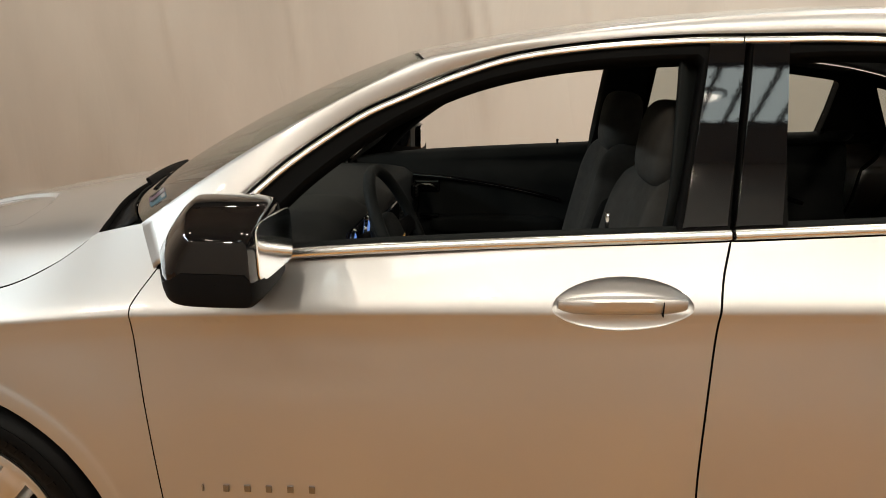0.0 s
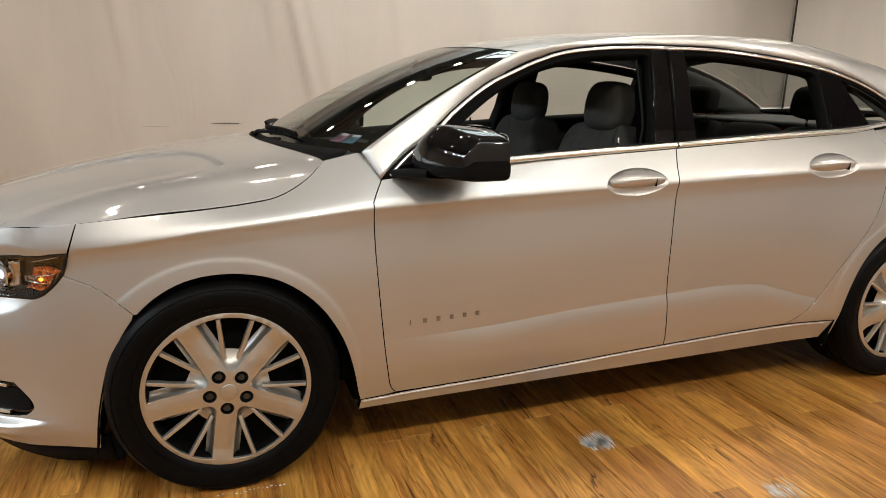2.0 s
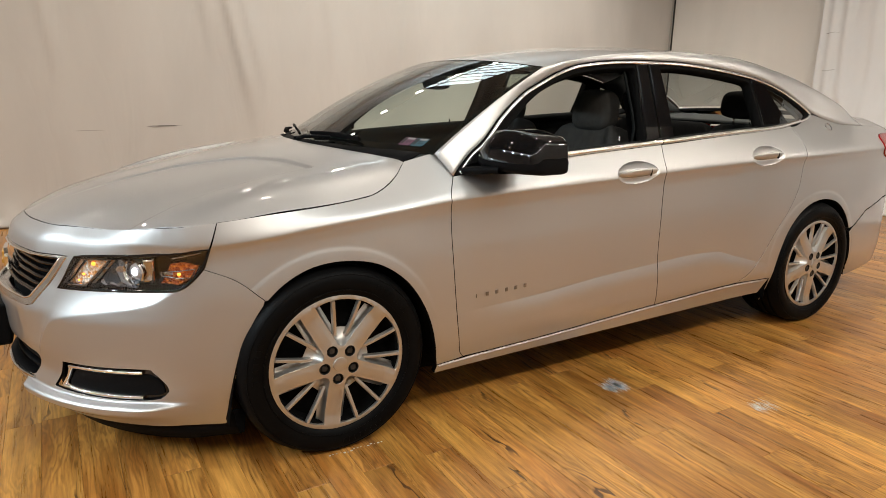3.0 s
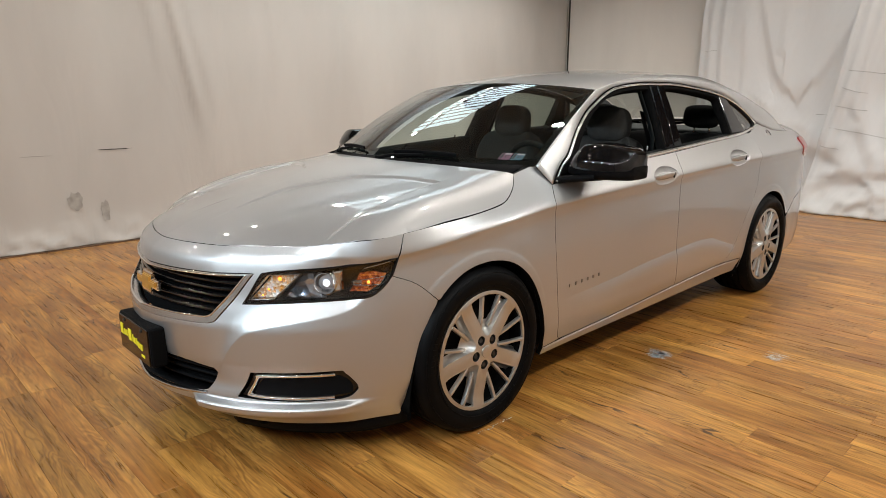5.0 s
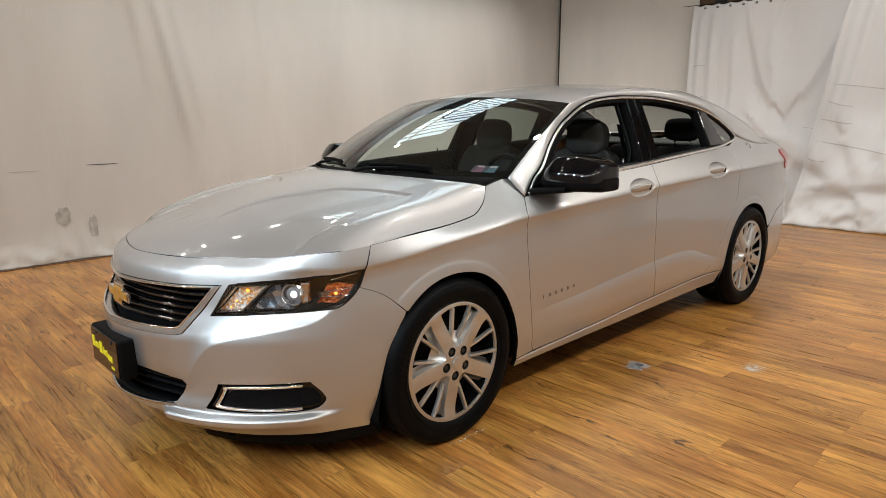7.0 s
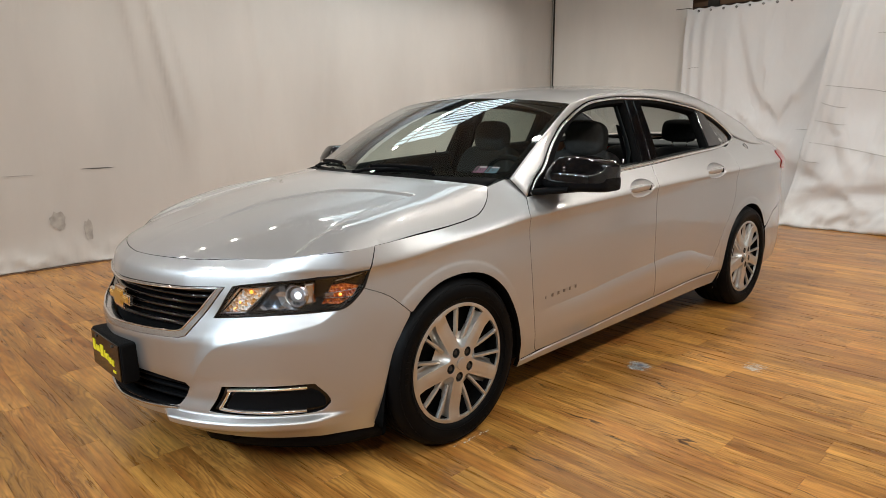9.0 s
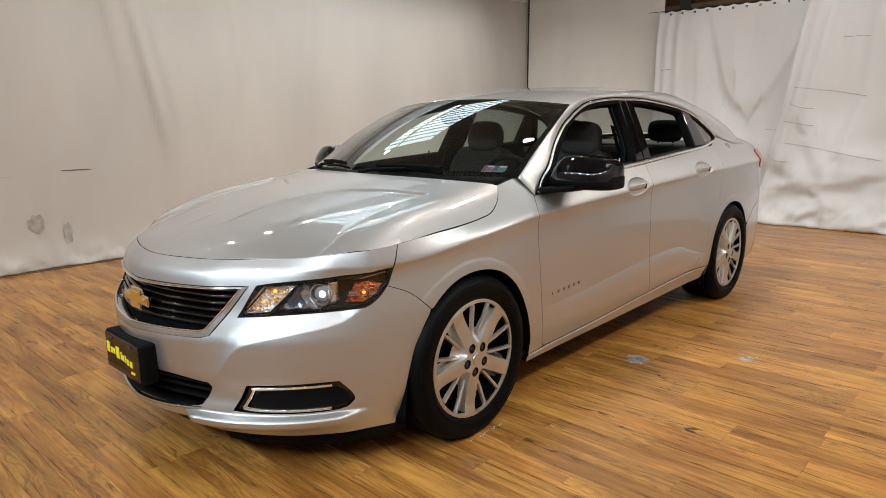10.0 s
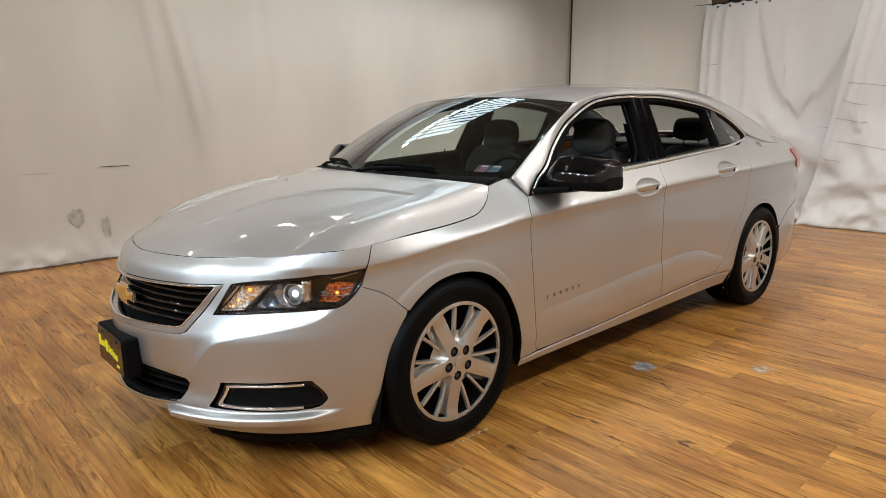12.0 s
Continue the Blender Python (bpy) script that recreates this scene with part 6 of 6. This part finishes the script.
def seat(y, name="front_seat"):
    lean = pose(0, 0, 0, 0, 13, 0)
    back_at = Vector((.135, y, .80))
    base = cushion(name, (-.12, y, .50), (.54, .50, .20), FABRIC, car, "grey cloth front seat", .42, m=pose(0, 0, 0, 0, 5, 0),
                   shape=lambda p: (p.x, p.y, p.z + .035 * ease(.14, .24, abs(p.y)) * (1 if p.z > 0 else 0)))
    cushion("backrest", back_at, (.16, .50, .62), FABRIC, base, "cloth backrest with darker bolsters", .38, m=lean, rings=20, around=36,
            shape=lambda p: (p.x - .045 * ease(.13, .23, abs(p.y)) * (1 if p.x < 0 else 0), p.y * (1 - .18 * ease(.12, .31, p.z)), p.z))
    for s in (-1, 1):
        cushion("bolster", back_at + Vector((-.045, s * .212, -.05)), (.13, .085, .46), FABRICDARK, base, "dark side bolster", .55, m=lean)
        cushion("cushion_bolster", (-.12, y + s * .215, .565), (.46, .085, .10), FABRICDARK, base, "dark side bolster", .5)
    hr = cushion("headrest", (.168, y, 1.172), (.125, .268, .205), FABRIC, base, "rounded cloth headrest", .58, m=pose(0, 0, 0, 0, 7, 0), rings=18, around=32,
                 shape=lambda p: (p.x, p.y * (1 - .10 * ease(0, .1, p.z)), p.z))
    for s in (-.06, .06):
        tube("headrest_post", [(.19, y + s, 1.04), (.185, y + s, 1.10)], .006, CHROME, hr)
    box("seat_base", (-.32, y - .21, .22), (.10, y + .21, .41), PLASTIC, base, bevel=.02)
    return base


for y in (-.372, .372):
    seat(y)


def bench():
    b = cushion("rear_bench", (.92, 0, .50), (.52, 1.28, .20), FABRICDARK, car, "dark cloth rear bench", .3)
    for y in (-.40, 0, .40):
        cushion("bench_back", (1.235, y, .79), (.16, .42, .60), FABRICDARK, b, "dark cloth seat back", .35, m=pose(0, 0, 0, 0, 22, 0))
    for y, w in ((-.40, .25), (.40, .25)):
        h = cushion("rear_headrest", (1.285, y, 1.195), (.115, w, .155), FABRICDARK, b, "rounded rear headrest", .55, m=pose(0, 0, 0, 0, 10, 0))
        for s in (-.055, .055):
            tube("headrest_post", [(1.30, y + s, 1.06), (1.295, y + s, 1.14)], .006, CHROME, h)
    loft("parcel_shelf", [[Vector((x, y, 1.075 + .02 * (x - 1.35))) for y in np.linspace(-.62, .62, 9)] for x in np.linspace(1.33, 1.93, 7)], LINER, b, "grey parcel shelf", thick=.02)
    for y in (-.38, .38):
        cushion("shelf_speaker", (1.58, y, 1.082), (.20, .14, .02), PLASTIC, b, "black shelf speaker", .7)


bench()


def door_inner(x0, x1, near, rear=False):
    s = -near
    d = PANELS[near][3 if rear else 2]
    prof = [(.70, .32), (.705, .50), (.690, .62), (.655, .70), (.660, .735), (.700, .79), (.705, .88), (.700, .95), (.722, 1.0)]
    rows = []
    for x in np.linspace(x0, x1, 22):
        top = BELT(x) + .022
        k = (top - .035 - .32) / .68
        row = [Vector((x, s * (y + .02 * (z > .9)), .32 + (z - .32) * k)) for y, z in prof]
        row += [Vector((x, s * (glass_y(x, top) - .055), top - .008)), Vector((x, s * (glass_y(x, top) - .035), top)), Vector((x, s * (glass_y(x, top) - .012), top - .004))]
        rows.append(row)
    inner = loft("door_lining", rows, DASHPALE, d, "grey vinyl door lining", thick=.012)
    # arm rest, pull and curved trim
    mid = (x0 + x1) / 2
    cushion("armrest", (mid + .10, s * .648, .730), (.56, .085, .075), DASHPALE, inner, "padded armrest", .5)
    pts = [(x0 + .10 + (x1 - x0 - .25) * t, s * .690, .935 - .10 * (t - .25) ** 2 - .05 * t) for t in np.linspace(0, 1, 20)]
    sweep("trim_line", pts, (0, -s, .2), .020, .012, GLOSS, inner, "dark curved trim strip")
    hx = x0 + .30
    box("pull_recess", (hx - .06, s * .682, .855), (hx + .06, s * .700, .905), GLOSS, inner, bevel=.008)
    tube("door_pull", [(hx - .05, s * .672, .888), (hx + .02, s * .668, .890), (hx + .045, s * .676, .875)], .006, CHROME, inner, "chrome door pull")
    box("window_switch", (hx - .02, s * .62, .760), (hx + .06, s * .66, .772), GLOSS, inner, bevel=.003)
    px = x1 - (.16 if not rear else .10)
    tube("lock_peg", [(px, s * (glass_y(px, BELT(px) + .02) - .045), BELT(px) + .015), (px, s * (glass_y(px, BELT(px) + .02) - .045), BELT(px) + .050)], lambda t: .0035 + .002 * (t > .8), SEALGAP if near < 0 else CHROME, inner, "small lock peg")


for near in (1, -1):
    door_inner(-.86, .14, near)
    door_inner(.28, 1.10, near, True)


def lining():
    rows = []
    for x in np.linspace(-.40, 1.24, 20):
        w = ROOF_EDGE(x) - .02
        rows.append([Vector((x, y, roof(x, y)[2] - .030)) for y in np.linspace(-w, w, 13)])
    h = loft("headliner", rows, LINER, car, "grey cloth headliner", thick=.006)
    for near in (1, -1):
        s = -near
        # inner trims of the pillars
        a = [Vector(ws(.97 * near, t)) + Vector((.025, near * .004, -.025)) for t in np.linspace(0, 1, 12)]
        b = [Vector(upper(p[0], p[1], near)) + Vector((.01, near * .045, .010)) for p in DLO_TOP if p[0] < -.25]
        b = [b[int(round(i * (len(b) - 1) / 11))] for i in range(12)]
        loft("front_pillar_trim", [[p, p.lerp(q, .5) + Vector((.012, near * .012, -.004)), q] for p, q in zip(a, b)], LINER, h, thick=.008)
        rows = []
        for z in np.linspace(.45, 1.40, 14):
            x = .17 + .10 * (z - 1.05)
            y = s * (min(glass_y(x, max(z, 1.04)), .74) - .055)
            rows.append([Vector((x - .07, y + near * -.02, z)), Vector((x - .045, y + near * .012, z)), Vector((x + .045 + .04, y + near * .012, z)), Vector((x + .115, y - near * .02, z))])
        loft("centre_pillar_trim", rows, DASHPALE, h, thick=.008)
        belt = [Vector((.14 + .10 * (z - 1.05) - .06 * (1.25 - z), s * (glass_y(.2, max(z, 1.0)) - .095 - .06 * (1.25 - z)), z)) for z in np.linspace(1.25, .55, 14)]
        sweep("seat_belt", belt, (0, near, 0), .046, .002, PLASTIC, h, "dark seat belt")
        rows = []
        for t in np.linspace(0, 1, 8):
            p = Vector(bl(.96 * near, t)) + Vector((-.03, near * .02, -.03))
            q = Vector(upper(1.13 + .30 * (1 - t), 1.31 - .19 * (1 - t), near)) + Vector((0, near * .05, 0))
            rows.append([p, p.lerp(q, .5) + Vector((0, near * .02, 0)), q])
        loft("rear_pillar_trim", rows, LINER, h, thick=.008)
    return h


lining()
box("carpet", (-.95, -.72, .24), (1.3, .72, .29), CARPET, car, "black carpet", bevel=.01)
console = box("console", (-.68, -.12, .29), (.22, .12, .60), DASH, car, "dark centre console", bevel=.03, segments=3)
cushion("console_lid", (.06, 0, .63), (.34, .22, .10), FABRIC, console, "padded armrest lid", .45)
tube("gear_lever", [(-.34, 0, .58), (-.36, 0, .70)], .012, CHROME, console)
cushion("gear_knob", (-.362, 0, .725), (.05, .055, .08), DASH, console, "gear knob", .7)

# inside mirror, wipers, cowl, stickers
rvm = cushion("inside_mirror", (-.545, 0, 1.295), (.035, .24, .065), PLASTIC, car, "black inside mirror", .5, m=pose(0, 0, 0, 0, -12, 0))
tube("mirror_stem", [(-.55, 0, 1.315), (-.575, 0, 1.345)], .012, PLASTIC, rvm)
cowl_rows = []
for s in np.linspace(-.95, .95, 41):
    b = Vector(ws(s * .985, .012)) + Vector((-.01, 0, -.006))
    y = -.70 * s
    k = min(range(len(COWL)), key=lambda i: abs(COWL[i][1] + abs(y)))
    a = Vector((COWL[k][0] - .01, y, hood_z(COWL[k][0], y) - .022))
    cowl_rows.append([a, a.lerp(b, .3) + Vector((0, 0, -.012)), a.lerp(b, .7) + Vector((0, 0, -.010)), b])
cowl = loft("cowl_panel", cowl_rows, PLASTIC, car, "black plastic cowl panel", thick=.006)


def wiper(s0, s1, t1, length):
    p0 = Vector(ws(s0, .0)) + Vector((-.025, 0, .0))
    tip = Vector(ws(s1, t1)) + Vector((-.010, 0, .014))
    arm = tube("wiper", [p0, p0.lerp(tip, .3) + Vector((-.01, 0, .008)), p0.lerp(tip, .7) + Vector((-.004, 0, .004)), tip], lambda t: .010 - .005 * t, PLASTIC, cowl, "black wiper")
    d = Vector(ws(s1 - length, t1 * .6 + .01)) - Vector(ws(s1 + length * .6, t1 * 1.2))
    a, b = Vector(ws(s1 + length * .55, t1 * 1.3)), Vector(ws(s1 - length * .6, t1 * .7 + .012))
    sweep("wiper_blade", [a.lerp(b, i / 12) + Vector((-.006, 0, .013 + .006 * math.sin(math.pi * i / 12))) for i in range(13)], (-.43, 0, .9), .010, .012, PLASTIC, arm)
    lathe("wiper_cap", [(.0003, -.012), (.014, -.010), (.016, .004)], PLASTIC, arm, steps=14, m=Matrix.Translation(p0) @ pose(0, 0, 0, -90))


wiper(-.02, .33, .028, .42)
wiper(-.66, -.46, .030, .34)

for k, (s0, mat) in enumerate(((.782, STICKPINK), (.846, STICKBLUE))):
    fn = lambda s, t: tuple(Vector(ws(s, t)) + Vector((.43, 0, -.9)) * -.0015)
    st = patch("sticker", fn, square(s0, .050, s0 + .058, .112), mat, windshield, "small dated inspection sticker", unit=.65, step=.02, lip=.001, gap=.0, centre=(0, 0, .6))
    fn2 = lambda s, t: tuple(Vector(ws(s, t)) + Vector((.43, 0, -.9)) * -.0035)
    patch("sticker_bar", fn2, square(s0 + .006, .056, s0 + .017, .104), INK, st, unit=.65, step=.02, lip=.0005, gap=0, centre=(0, 0, .6))
    patch("sticker_band", fn2, square(s0 + .020, .095, s0 + .055, .108), WHITE, st, unit=.65, step=.02, lip=.0005, gap=0, centre=(0, 0, .6))
    tx = bpy.data.curves.new("sticker_year", "FONT")
    tx.body, tx.size, tx.align_x, tx.align_y = "21", .022, "CENTER", "CENTER"
    tx.extrude = .0004
    tx.materials.append(INK)
    t_ob = new("sticker_year", tx)
    t_ob.parent = st
    p, e1, e2 = Vector(ws(s0 + .039, .074)), Vector(ws(s0 + .059, .074)), Vector(ws(s0 + .039, .10))
    ux = (e1 - p).normalized()
    uy = (e2 - p).normalized()
    uz = ux.cross(uy).normalized()
    if uz.z < 0:
        ux, uz = -ux, -uz
    uy = uz.cross(ux)
    t_ob.matrix_local = Matrix(((ux.x, uy.x, uz.x, p.x + uz.x * .005), (ux.y, uy.y, uz.y, p.y + uz.y * .005), (ux.z, uy.z, uz.z, p.z + uz.z * .005), (0, 0, 0, 1)))


# ---------------------------------------------------------------- the floor
tagged(box("floor", (X0 - .1, Y0 - .1, -.12), (X1 + 1.2, 5.55, -.006), DARKGAP, bevel=0), "oak laminate floor with planks laid across the car", "floor", kind="structure")
floor = bpy.data.objects["floor"]
PLANK_W = .118


def plank_mesh(length):
    bm = bmesh.new()
    w, l, c = PLANK_W / 2 - .0003, length / 2 - .0003, .0006
    top = [bm.verts.new(p) for p in ((-w + c, -l + c, 0), (w - c, -l + c, 0), (w - c, l - c, 0), (-w + c, l - c, 0))]
    mid = [bm.verts.new(p) for p in ((-w, -l, -c), (w, -l, -c), (w, l, -c), (-w, l, -c))]
    low = [bm.verts.new(p) for p in ((-w, -l, -.006), (w, -l, -.006), (w, l, -.006), (-w, l, -.006))]
    bm.faces.new(top)
    for a, b in ((top, mid), (mid, low)):
        for i in range(4):
            bm.faces.new((a[(i + 1) % 4], a[i], b[i], b[(i + 1) % 4]))
    bmesh.ops.recalc_face_normals(bm, faces=bm.faces)
    me = bpy.data.meshes.new("plank")
    bm.to_mesh(me)
    bm.free()
    me.materials.append(OAK)
    return me


LENGTHS = (1.22, .92, .61, .31)
PLANKS = {k: plank_mesh(k) for k in LENGTHS}
rng = random.Random(12)
spots = []
x = X0 + PLANK_W / 2
while x < X1 + 1.0:
    y = Y0
    while y < 3.9:
        k = rng.choices(LENGTHS, (5, 3, 2, 1) if y > Y0 else (1, 1, 1, 1))[0]
        spots.append((x, y + k / 2, k))
        y += k
    x += PLANK_W
near_region = sorted(spots, key=lambda s: math.hypot((s[0] + 1.2) * .8, s[1] + 1.15))
for x, y, k in near_region[:300]:
    ob = new("plank", PLANKS[k])
    ob.parent = floor
    ob.location = (x, y, 0)
verts, faces = [], []
for x, y, k in near_region[300:]:
    me = PLANKS[k]
    o = len(verts)
    verts += [(v.co.x + x, v.co.y + y, v.co.z) for v in me.vertices]
    faces += [tuple(o + i for i in p.vertices) for p in me.polygons]
tagged(part("planks", verts, faces, OAK, floor), "", kind="stuff")

# painted glare on worn lacquer: fine pale streaks along the grain, dense mid-patch
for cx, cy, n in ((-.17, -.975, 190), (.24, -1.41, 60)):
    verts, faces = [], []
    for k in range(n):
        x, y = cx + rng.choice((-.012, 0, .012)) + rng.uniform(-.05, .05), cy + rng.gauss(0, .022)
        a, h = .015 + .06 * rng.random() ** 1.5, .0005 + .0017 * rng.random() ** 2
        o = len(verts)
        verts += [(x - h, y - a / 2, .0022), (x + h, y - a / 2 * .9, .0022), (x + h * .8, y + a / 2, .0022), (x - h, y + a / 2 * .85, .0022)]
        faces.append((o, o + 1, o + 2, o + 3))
    tagged(part("trim_glare", verts, faces, GLARECRUMB), "pale streaks painted as glare on the worn floor lacquer", "wear mark", kind="structure")

# pale crumbs where the front tyre meets the floor
for k in range(16):
    x, y = -1.47 + .20 * k / 15, -.886 - .012 * rng.random()
    r = .002 + .005 * rng.random() ** 2
    ob = cushion("crumb", (x, y, r * .3), (r * 2.2, r * 1.6, r * .7), GLARECRUMB, None, "", .9, rings=4, around=7)
    tagged(ob, "pale crumb of dried dirt by the tyre", "crumb", group="crumbs by the tyre")
